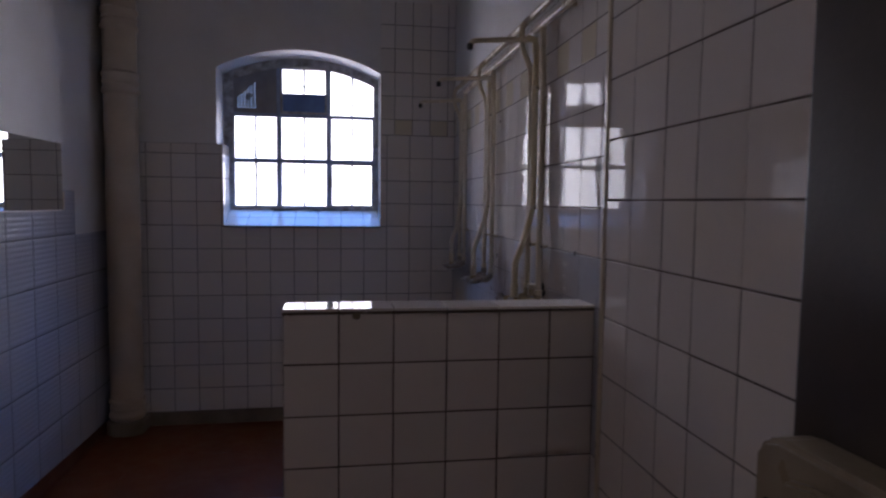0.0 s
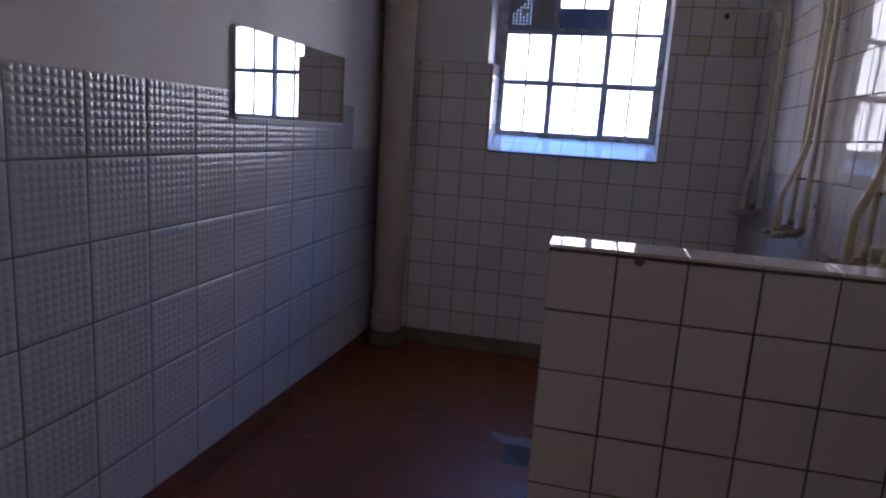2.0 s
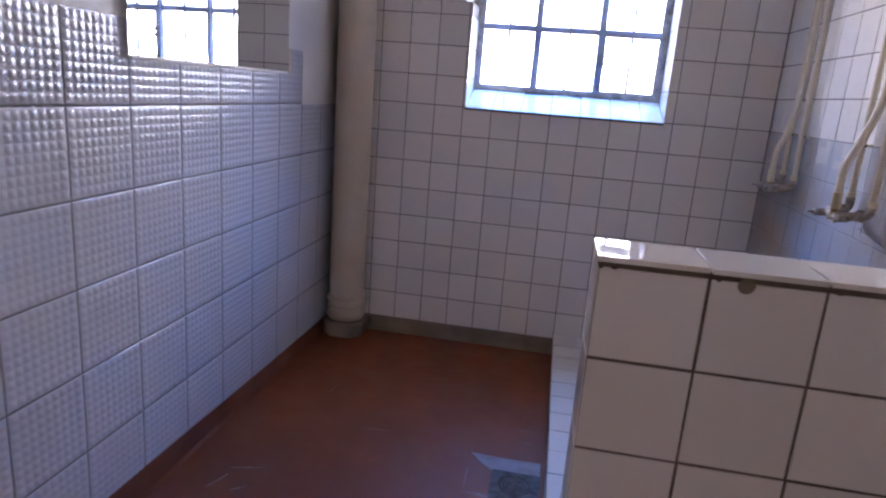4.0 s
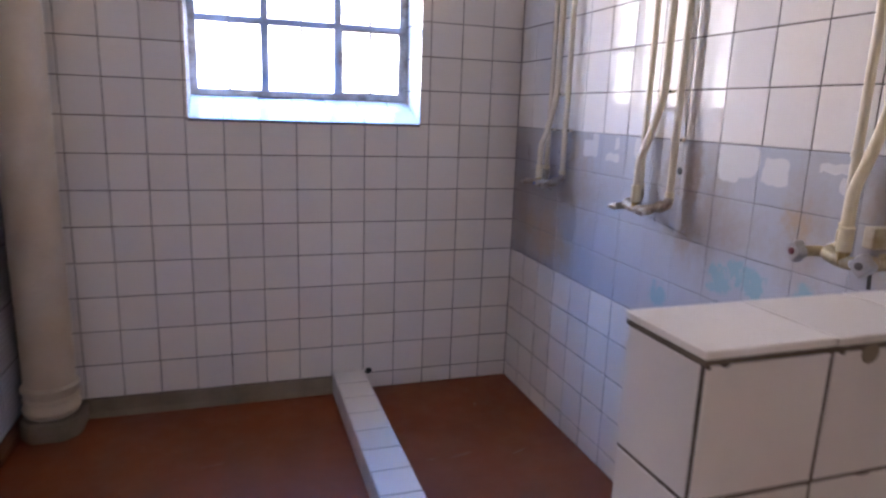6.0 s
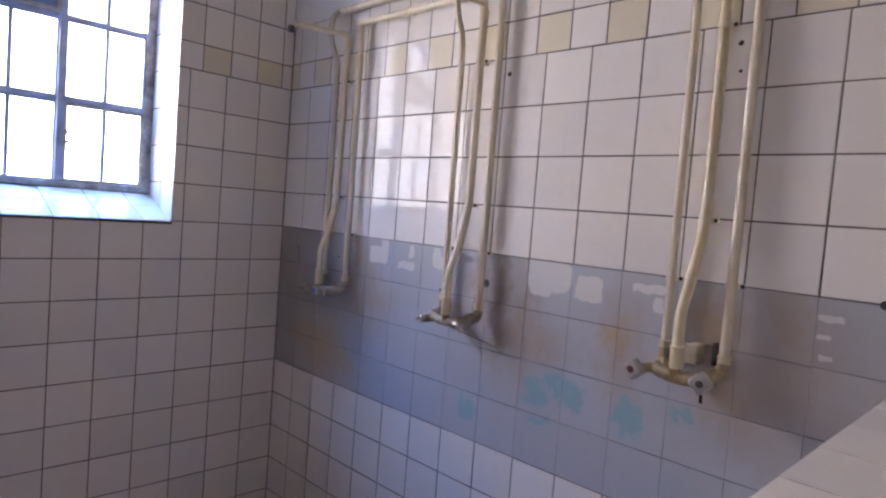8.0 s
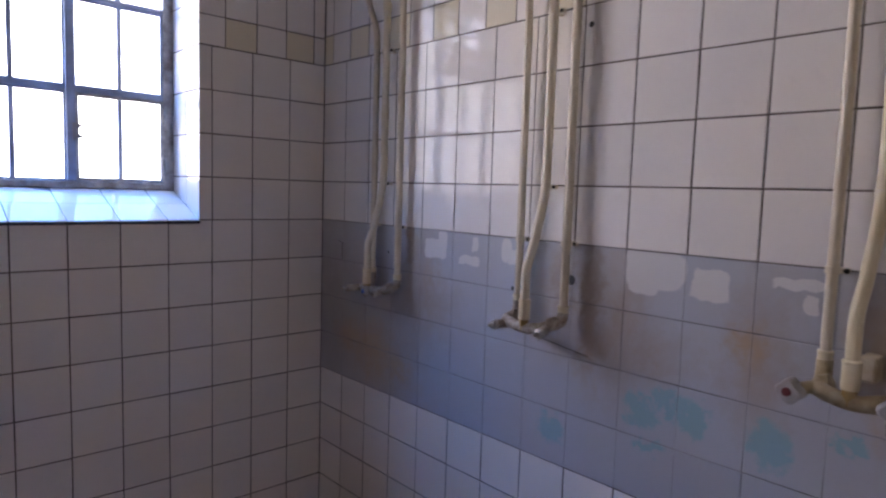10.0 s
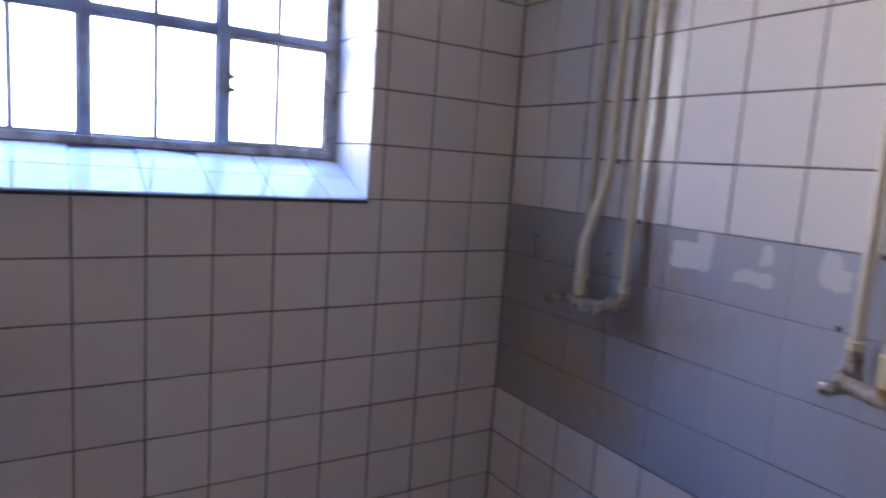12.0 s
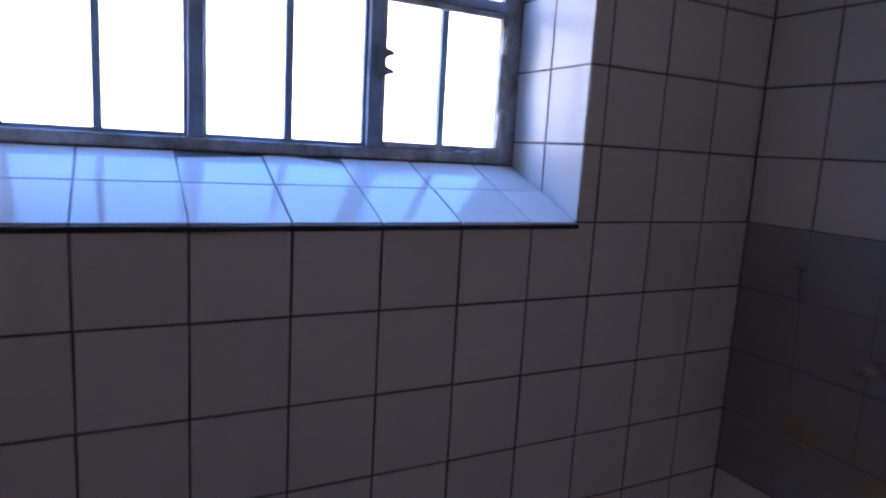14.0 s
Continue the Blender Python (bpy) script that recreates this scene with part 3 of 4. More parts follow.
# curled flakes of old paint on the hinge stile and the bottom rail
frng = random.Random(21)
for x, z, w, h in [(-0.548, 1.50, 0.016, 0.050), (-0.546, 1.66, 0.014, 0.042), (-0.545, 1.445, 0.015, 0.026)] + [(-0.80 + 0.05 * k + frng.uniform(-0.015, 0.015), 1.4275 + frng.uniform(-0.003, 0.004), frng.uniform(0.012, 0.034), frng.uniform(0.005, 0.010)) for k in range(6)]:
    bm = BM()
    n = 9
    rim = [(x + w / 2 * math.cos(q * 2 * math.pi / n) * frng.uniform(0.7, 1.1), z + h / 2 * math.sin(q * 2 * math.pi / n) * frng.uniform(0.7, 1.1)) for q in range(n)]
    prism(bm, rim, FY0 - 0.0125, FY0 - 0.0105)
    for v in bm.verts:
        v.co.y -= 0.35 * abs(v.co.x - x)
    part("paint_flake", bm, M_FLAKE, window)

# sloping bed of the sill
bm = BM()
prism(bm, [(D, SILL - 0.03), (0.30, SILL - 0.03), (0.30, FZ0 + 0.002), (FY0 - 0.004, FZ0 - 0.002), (D, SILL - D - 0.001)], WX0 - D, WX1 + D, axis="x")
sill = part("window_sill", bm, M_GROUT_GREY, window, "white tiled sloping sill")
# dark bullnose edge strip under the sill
bm = BM()
box(bm, (WX0 - 0.004, -0.0045, SILL - 0.0125), (WX1 + 0.002, 0.004, SILL - 0.0035), 0.002)
part("sill_edge", bm, M_BLACK, window)


# ---- mirror ----
mirror = thing("wall_mirror", "frameless rectangular wall mirror above embossed tiles", "mirror", (XW + 0.010, -1.240, 1.405))
bm = BM()
box(bm, (0.0, -0.512, 0.0), (0.006, 0.510, 0.338), 0.0012)
bm.transform(Matrix.Translation((0, -0.512, 0)) @ Matrix.Rotation(radians(-1.1), 4, "Z") @ Matrix.Translation((0, 0.512, 0)))  # stands off the wall at one end
part("glass", bm, M_MIRROR, mirror)
bm = BM()
box(bm, (-0.0095, -0.512, -0.010), (0.016, 0.524, -0.001), 0.002)
part("ledge", bm, M_PLASTER, mirror, "thin white ledge")
bm = BM()
box(bm, (-0.0095, 0.511, -0.001), (0.028, 0.524, 0.092), 0.002)
part("bracket", bm, M_CREAM, mirror, "small cream side bracket")

# ---- soil pipe in the corner ----
column = thing("drain_pipe", "thick cream painted cast-iron drain pipe on a cement plinth", "pipe", (-2.086, -0.108, 0))
bm = BM()
lathe(bm, [(0.096, 0.09), (0.096, 2.48), (0.096, ZC - 0.002)], 32)
part("shaft", bm, M_COLUMN, column, smooth=True)
for z, h, r in ((0.105, 0.115, 0.1075), (2.10, 0.125, 0.1075), (2.48, 0.12, 0.1075)):
    bm = BM()
    lathe(bm, [(0.097, z - 0.012), (r - 0.004, z), (r, z + 0.008), (r, z + 0.02), (r - 0.009, z + 0.032), (r - 0.009, z + h * 0.42), (r - 0.004, z + h * 0.46), (r - 0.004, z + h * 0.54), (r - 0.009, z + h * 0.58), (r - 0.009, z + h - 0.034), (r, z + h - 0.02), (r, z + h - 0.006), (0.097, z + h + 0.004)], 32)
    part("socket", bm, M_COLUMN, column, smooth=True)
bm = BM()
prism(bm, [(0.115, -0.06), (0.115, 0.10), (-0.11, 0.10), (-0.11, -0.06), (-0.06, -0.115), (0.06, -0.115)], 0.0, 0.085, axis="z")
bmesh.ops.bevel(bm, geom=list(bm.edges), offset=0.008, segments=2, affect="EDGES")
part("plinth", bm, M_CEMENT, column, "grey cement plinth")


# ---- shower pipes ----
headers = []
for name, z, y1, x in (("hot_supply_pipe", 2.118, -0.533, -0.034), ("cold_supply_pipe", 2.185, -0.389, -0.034)):
    sup = thing(name, "cream painted supply pipe running along the shower wall", "pipe", (0, 0, z))
    bm = BM()
    tube(bm, [(x, y1 + 0.016, 0), (x, YN0 + 0.001, 0)], 0.0125, 16)
    part("pipe", bm, M_CREAM, sup, smooth=True)
    for y in (-0.80, -1.45, -2.25):
        bm = BM()
        tube(bm, [(x, y - 0.008, 0), (x, y + 0.008, 0)], 0.0155, 16)
        box(bm, (x + 0.010, y - 0.006, -0.005), (D, y + 0.006, 0.005), 0.001)
        part("pipe_clip", bm, M_CREAM, sup, smooth=False)
    headers.append(sup)


def clip(parent, x, y, z, r, name="pipe_clip"):
    b = BM()
    tube(b, [(x, y, z - 0.007), (x, y, z + 0.007)], r + 0.003, 16)
    box(b, (x, y - 0.026, z - 0.005), (x + r + 0.004, y + 0.004, z + 0.005), 0.001)
    box(b, (x + r * 0.5, y - 0.005, z - 0.005), (D, y + 0.005, z + 0.005), 0.001)
    k = part(name, b, M_CREAM, parent)
    b = BM()
    lathe(b, [(0.0055, 0), (0.0055, 0.002), (0.003, 0.0035)], 8, Matrix.Translation((x + r * 0.2, y - 0.023, z)) @ Matrix.Rotation(radians(-90), 4, "Y"))
    part("screw", b, M_BLACK, k, "dark screw head")
    return k


def collar(parent, x, y, z, r, h=0.03, mat=None):
    b = BM()
    lathe(b, [(r * 0.8, 0), (r + 0.001, 0.001), (r + 0.002, 0.004), (r + 0.002, h - 0.007), (r + 0.0032, h - 0.006), (r + 0.0032, h - 0.002), (r + 0.001, h)], 18, Matrix.Translation((x, y, z)))
    return part("union_nut", b, mat or M_AGED, parent, smooth=True)


def knob(parent, p, yaw, metal, insert=None):
    """A three-lobed valve handle that faces the room."""
    m = Matrix.Translation(p) @ Matrix.Rotation(yaw, 4, "Z") @ Matrix.Rotation(radians(-90), 4, "Y")
    b = BM()
    seg, prof = 24, [(0.45, 0.0), (0.62, 0.004), (1.0, 0.010), (1.0, 0.024), (0.82, 0.030), (0.4, 0.031)]
    rings = []
    for s, h in prof:
        ring = []
        for i in range(seg):
            q = 2 * math.pi * i / seg
            r = 0.023 * s * (1 + 0.13 * math.cos(4 * q))
            ring.append(b.verts.new(m @ Vector((r * math.cos(q), r * math.sin(q), h))))
        rings.append(ring)
    for u, v in zip(rings, rings[1:]):
        for i in range(seg):
            b.faces.new((u[i], u[(i + 1) % seg], v[(i + 1) % seg], v[i]))
    b.faces.new(rings[0][::-1])
    b.faces.new(rings[-1])
    k = part("handle", b, metal, parent, smooth=True)
    if insert:
        b = BM()
        lathe(b, [(0.0085, 0.030), (0.008, 0.034), (0.003, 0.0345)], 14, m)
        part("insert", b, insert, k, "dark red handle insert", True)
    return k


def shower(y1, y2, y3, vy, vx, kind):
    """Two feeds from the supply pipes, a mixing valve, and the riser with its arm and nozzle."""
    label = {"far": "cream shower pipes with limescaled mixing valve in the corner", "mid": "cream shower pipes with bare brass valve stems",
             "near": "cream shower pipes with white handles and brass mixing valve"}[kind]
    s = thing("shower", label, "shower", (0, y2, 1.1), "showers along the wall")

    def P(x, y, z):
        return (x, y - y2, z - 1.1)
    zb = 1.118
    b = BM()
    tube(b, [P(-0.03, y1, zb), P(-0.03, y1, 1.86), P(-0.034, y1, 1.99), P(-0.074, y1 - 0.004, 2.06), P(-0.074, y1 - 0.004, 2.150), P(-0.036, y1, 2.185)], 0.0105, 14, 0.05)
    part("cold_feed", b, M_CREAM, s, smooth=True)
    b = BM()
    tube(b, [P(-0.03, y3, zb - 0.012), P(-0.03, y3, 1.9), P(-0.034, y3, 2.118)], 0.0115, 14)
    part("hot_feed", b, M_CREAM, s, smooth=True)
    b = BM()
    tube(b, [P(vx, vy, 1.105), P(vx, vy, 1.235), P(vx + 0.02, vy - 0.004, 1.285), P(-0.045, y2, 1.405), P(-0.036, y2, 1.47), P(-0.036, y2, 2.05), P(-0.040, y2, 2.082), P(-0.075, y2, 2.084)], 0.0125, 16, 0.045)
    riser = part("riser", b, M_AGED if kind == "near" else M_CREAM, s, smooth=True)
    b = BM()
    tube(b, [P(-0.030, y2, 2.083), P(-0.278, y2, 2.066), P(-0.292, y2, 2.050)], 0.0095, 14, 0.012)
    part("arm", b, M_CREAM, s, smooth=True)
    b = BM()
    lathe(b, [(0.006, 0.012), (0.011, 0.008), (0.012, -0.008), (0.009, -0.014), (0.004, -0.0145)], 16, Matrix.Translation(P(-0.292, y2, 2.045)))
    part("nozzle", b, M_BLACK, s, "dark shower nozzle", True)
    collar(s, *P(-0.036, y2, 2.03), 0.0125)
    clip(s, *P(-0.036, y2, 1.448), 0.0125)
    clip(s, *P(-0.03, y1, 1.302), 0.0105)
    clip(s, *P(-0.03, y3, 1.302), 0.0115)
    clip(s, *P(-0.036, y2, 1.90), 0.0125)
    # valve body across the wall, with wall unions
    metal = M_VALVE if kind != "near" else M_OLDBRASS
    b = BM()
    tube(b, [P(-0.03, y1, zb + 0.012), P(-0.03, y1, zb - 0.026), P(vx + 0.016, y1 - 0.006, zb - 0.035), P(vx, vy, zb - 0.043), P(vx + 0.012, y3 + 0.03, zb - 0.04), P(-0.034, y3, zb - 0.024), P(-0.03, y3, zb)], 0.0150, 14, 0.02)
    part("valve_body", b, metal, s, "stained mixing valve body", True)
    for y, z in ((y1 - 0.012, zb - 0.030), (y3 + 0.016, zb - 0.030)):
        b = BM()
        lathe(b, [(0.012, -0.011), (0.0205, -0.009), (0.0205, 0.009), (0.012, 0.011)], 6, Matrix.Translation(P(-0.052, y, z)) @ Matrix.Rotation(radians(70), 4, "X"))
        part("union", b, metal, s)
    collar(s, *P(vx, vy, 1.098), 0.0135, 0.055)
    b = BM()
    lathe(b, [(0.010, -0.018), (0.013, -0.014), (0.013, 0.012), (0.009, 0.016)], 6, Matrix.Translation(P(vx, vy, 1.086)))
    part("outlet", b, M_BRASS, s, "brass outlet nut")
    collar(s, *P(-0.03, y1, zb - 0.004), 0.0115, 0.034)
    collar(s, *P(-0.03, y3, zb - 0.014), 0.0125, 0.034)
    for y, z, side in ((vy + 0.082, 1.084 if kind == "near" else 1.075, 1), (vy - 0.072, 1.088 if kind == "near" else 1.078, -1)):
        b = BM()
        q = Vector(P(vx + 0.02, y - side * 0.012, z))
        tube(b, [P(vx + 0.015, y - side * 0.05, 1.078), q, q + Vector((-0.045, side * 0.012, -0.002))], 0.0125, 12, 0.012)
        part("valve_stem", b, metal, s, "", True)
        tip = q + Vector((-0.045, side * 0.012, -0.002))
        if kind == "near":
            knob(s, tip + Vector((0.008, 0, 0)), radians(-10 * side), M_ACRYL, M_RED if side == 1 else M_DRAINMETAL)
        else:
            b = BM()
            m = Matrix.Translation(tip) @ Matrix.Rotation(radians(-90), 4, "Y")
            lathe(b, [(0.012, -0.012), (0.015, -0.006), (0.013, 0.004), (0.006, 0.006), (0.005, 0.022), (0.0035, 0.024)], 8, m)
            part("spindle", b, M_CHROME if kind == "mid" else M_VALVE, s, "bare square spindle")
    if kind == "far":
        b = BM()
        m = Matrix.Translation(P(vx - 0.012, vy - 0.022, 1.076)) @ Matrix.Rotation(radians(-90), 4, "Y")
        lathe(b, [(0.009, 0), (0.019, 0.003), (0.020, 0.012), (0.014, 0.018), (0.006, 0.019)], 12, m)
        k = part("handle", b, M_VALVE, s, "limescaled handle", True)
        b = BM()
        lathe(b, [(0.0075, 0.018), (0.007, 0.022), (0.003, 0.0225)], 12, m)
        part("insert", b, M_BLUE, k, "blue handle insert", True)
    seg = random.Random(int(-y2 * 100))
    for k in range(4):
        b = BM()
        m = Matrix.Translation(P(vx + seg.uniform(0.0, 0.03), vy + seg.uniform(-0.05, 0.05), 1.068 + seg.uniform(-0.004, 0.006)))
        r = seg.uniform(0.006, 0.011)
        lathe(b, [(r * 0.3, -r * 0.7), (r, -r * 0.2), (r * 0.9, r * 0.4), (r * 0.3, r * 0.8)], 8, m)
        part("lime_crust", b, M_VALVE, s, "pale lime crust", True)
    if kind == "near":
        b = BM()
        box(b, P(-0.048, vy - 0.026, 1.104), P(D, vy + 0.004, 1.152), 0.005)
        part("wall_bracket", b, M_BLOCK, s, "cream wall bracket block")
        b = BM()
        box(b, P(-0.016, vy - 0.056, 1.106), P(D, vy - 0.047, 1.160), 0.001)
        part("slot_plate", b, M_DRAINMETAL, s)
        b = BM()
        tube(b, [P(vx + 0.012, vy - 0.058, 1.062), P(vx + 0.012, vy - 0.061, 1.030)], 0.004, 8)
        part("pin", b, M_BLACK, s)
    return s


shower(-0.389, -0.452, -0.533, -0.436, -0.088, "far")
shower(-1.080, -1.168, -1.238, -1.169, -0.106, "mid")
shower(-1.856, -1.928, -2.001, -1.919, -0.100, "near")

# plugged screw holes in the shower wall
for y, z, r in ((-1.034, 1.155, 0.005), (-0.443, 1.206, 0.004), (-1.238, 1.204, 0.012), (-1.99, 1.125, 0.009), (-1.262, 1.86, 0.007), (-1.955, 1.865, 0.006), (-1.96, 1.80, 0.004), (-2.292, 1.30, 0.009)):
    bm = BM()
    lathe(bm, [(r, 0), (r * 1.1, 0.0012), (r * 0.7, 0.0016)], 9, Matrix.Translation((0.0, y, z)) @ Matrix.Rotation(radians(-90), 4, "Y"))
    part("screw_hole", bm, M_BLACK, wall_east)

for y0, z0, y1, z1 in ((-0.145, 1.215, -0.148, 1.150), (-0.118, 1.222, -0.160, 1.214), (-0.30, 1.045, -0.40, 1.040), (-1.11, 1.035, -1.30, 1.010), (-1.135, 1.05, -1.137, 1.02)):
    bm = BM()
    tube(bm, [(0.0, y0, z0), (0.0, (y0 + y1) / 2 + 0.001, (z0 + z1) / 2), (0.0, y1, z1)], 0.0011, 6)
    part("scratch", bm, M_BLACK, wall_east)

# ---- floor drain ----
drain = thing("floor_drain", "round tarnished floor drain grate beside the kerb", "drain", (-1.022, -1.335, 0.0))
bm = BM()
prism(bm, [(-0.088, -0.088), (0.088, -0.088), (0.088, 0.088), (-0.088, 0.088)], 0.0005, 0.003, axis="z")
part("surround", bm, M_DRAINMETAL, drain, "dark tarnished square surround")
bm = BM()
lathe(bm, [(0.066, 0.003), (0.066, 0.0055), (0.060, 0.006), (0.059, 0.0032)], 28)
part("rim", bm, M_DRAINMETAL, drain)
for r in (0.048, 0.035, 0.022, 0.010):
    bm = BM()
    seg = 26
    r0, r1 = r - 0.004, r + 0.003
    v = [[bm.verts.new((q * math.cos(2 * math.pi * i / seg), q * math.sin(2 * math.pi * i / seg), z)) for i in range(seg)] for q, z in ((r0, 0.0034), (r0, 0.0056), (r1, 0.0056), (r1, 0.0034))]
    for a in range(4):
        for i in range(seg):
            bm.faces.new((v[a][i], v[a][(i + 1) % seg], v[(a + 1) % 4][(i + 1) % seg], v[(a + 1) % 4][i]))
    part("grate_ring", bm, M_DRAINMETAL, drain)
bm = BM()
prism(bm, [(0.058 * math.cos(q * math.pi / 12), 0.058 * math.sin(q * math.pi / 12)) for q in range(24)], 0.0030, 0.0034, axis="z")
part("well", bm, M_BLACK, drain)

# smooth patch, window reflection painted as its pale colour, and lime scuffs: parts of the floor
bm = BM()
prism(bm, [(-1.206, -1.152), (-1.07, -1.163), (-0.933, -1.156), (-0.933, -1.250), (-1.01, -1.258), (-1.083, -1.266), (-1.141, -1.234)], 0.0001, 0.0015, axis="z")
part("screed_patch", bm, M_GLEAM, floor, "smooth floor patch, pale with a painted window reflection")
rng = random.Random(4)


def scuff(x, y, length, width, turn):
    b = BM()
    k = 9
    up, dn = [], []
    for i in range(k + 1):
        u = i / k
        w = width * (0.25 + math.sin(math.pi * u)) * rng.uniform(0.4, 1.0)
        o = rng.uniform(-0.3, 0.3) * width
        up.append((length * (u - 0.5), o + w))
        dn.append((length * (u - 0.5), o - w))
    c, s = math.cos(turn), math.sin(turn)
    pts = [(x + c * p[0] - s * p[1], y + s * p[0] + c * p[1]) for p in dn + up[::-1]]
    prism(b, pts, 0.0001, 0.0008, axis="z")
    return part("scuff", b, M_LIME, floor)


for x, y, l, w, a in ((-1.113, -1.252, 0.075, 0.0022, -0.5), (-1.084, -1.335, 0.14, 0.0028, 1.58), (-1.203, -1.322, 0.13, 0.0022, 1.57), (-1.145, -1.412, 0.13, 0.0022, 0.1),
                      (-1.01, -1.262, 0.14, 0.0026, -0.06), (-1.175, -1.195, 0.10, 0.0016, -0.95), (-1.07, -1.158, 0.25, 0.0014, -0.02), (-1.12, -1.42, 0.10, 0.0018, 0.1), (-1.0, -0.92, 0.10, 0.0015, 0.05), (-0.99, -1.02, 0.07, 0.0015, -0.1),
                      (-2.05, -1.78, 0.14, 0.003, 1.3), (-2.04, -1.60, 0.10, 0.003, 1.2), (-1.98, -1.50, 0.12, 0.002, 0.3), (-1.88, -1.90, 0.2, 0.0016, -0.25), (-1.95, -1.62, 0.06, 0.002, 0.7),
                      (-0.50, -0.72, 0.10, 0.0018, 0.2), (-0.62, -0.72, 0.06, 0.0015, 0.1), (-0.28, -0.30, 0.05, 0.002, 1.4), (-0.25, -0.75, 0.08, 0.002, 0.4), (-1.9, -0.8, 0.08, 0.002, 1.4),
                      (-1.45, -0.55, 0.09, 0.0012, 0.2), (-1.6, -1.1, 0.12, 0.0012, 0.1)):
    scuff(x, y, l, w, a)

# ---- doorway: jamb and lock keep ----
jamb = tagged(new("door_frame"), "brown painted post of a door frame by the pier", "door frame", "", "structure")
bm = BM()
box(bm, (-0.092, -3.752, 0.0), (0.25, -3.4515, 2.949), 0.006)
part("post", bm, M_DOOR, jamb)
keep = thing("lock_case", "heavy cream painted cast-iron lock case on the door frame", "lock", (-0.092, -3.60, 0.90))
bm = BM()
prism(bm, [(-0.135, 0.0), (0.135, 0.0), (0.135, 0.205), (0.118, 0.228), (0.085, 0.238), (-0.135, 0.238)], -0.072, -0.0005, axis="x")
bmesh.ops.bevel(bm, geom=list(bm.edges), offset=0.009, segments=3, affect="EDGES")
part("case", bm, M_LOCK, keep, smooth=False)
bm = BM()
prism(bm, [(-0.13, 0.03), (0.06, 0.03), (0.072, 0.06), (0.072, 0.16), (0.05, 0.195), (0.0, 0.206), (-0.13, 0.206)], -0.090, -0.071, axis="x")
bmesh.ops.bevel(bm, geom=list(bm.edges), offset=0.006, segments=2, affect="EDGES")
part("cover_plate", bm, M_LOCK, keep)
bm = BM()
lathe(bm, [(0.011, 0), (0.0125, 0.002), (0.009, 0.003)], 14, Matrix.Translation((-0.0715, 0.098, 0.135)) @ Matrix.Rotation(radians(-90), 4, "Y"))
part("keyhole", bm, M_BLACK, keep)

# hole under the cap of the partition
bm = BM()
lathe(bm, [(0.012, 0), (0.0122, 0.0010), (0.010, 0.0014)], 18, Matrix.Translation((-0.722, YP0, 1.1355)) @ Matrix.Rotation(radians(90), 4, "X"))
part("plug", bm, M_CEMENT, partition, "grey filled hole")


# crumbled mortar under the cap and at the free corner
crng = random.Random(8)
for x, z, w in ((-0.905, 1.1395, 0.007), (-0.76, 1.1390, 0.005), (-0.60, 1.1393, 0.006), (-0.50, 1.1390, 0.004), (-0.31, 1.1392, 0.006), (-0.926, 1.1385, 0.004), (-0.70, 0.9945, 0.010), (-0.55, 0.995, 0.012)):
    bm = BM()
    prism(bm, [(x + w * math.cos(q * math.pi / 4) * crng.uniform(0.6, 1.2), z + 0.0022 * math.sin(q * math.pi / 4) * crng.uniform(0.6, 1.3)) for q in range(8)], YP0 - 0.0012, YP0 + 0.001)
    part("mortar_chip", bm, M_GROUT, partition)


# ---- tiles ----
TILES = {}
GAP = 0.0039


def tile_mesh(w, h, d, mat):
    key = (round(w, 4), round(h, 4), d, mat.name)
    if key not in TILES:
        me = bpy.data.meshes.new("tile")
        a, b, c = w / 2, h / 2, 0.0013
        rings = [[(-x, -y, z), (x, -y, z), (x, y, z), (-x, y, z)] for x, y, z in ((a, b, -d), (a, b, -0.0010), (a - 0.0005, b - 0.0005, -0.0004), (a - c, b - c, 0.0))]
        faces = [(4 * k + i, 4 * k + (i + 1) % 4, 4 * k + 4 + (i + 1) % 4, 4 * k + 4 + i) for k in range(3) for i in range(4)] + [(12, 13, 14, 15)]
        me.from_pydata([p for r in rings for p in r], [], faces)
        me.materials.append(mat)
        TILES[key] = me
    return TILES[key]


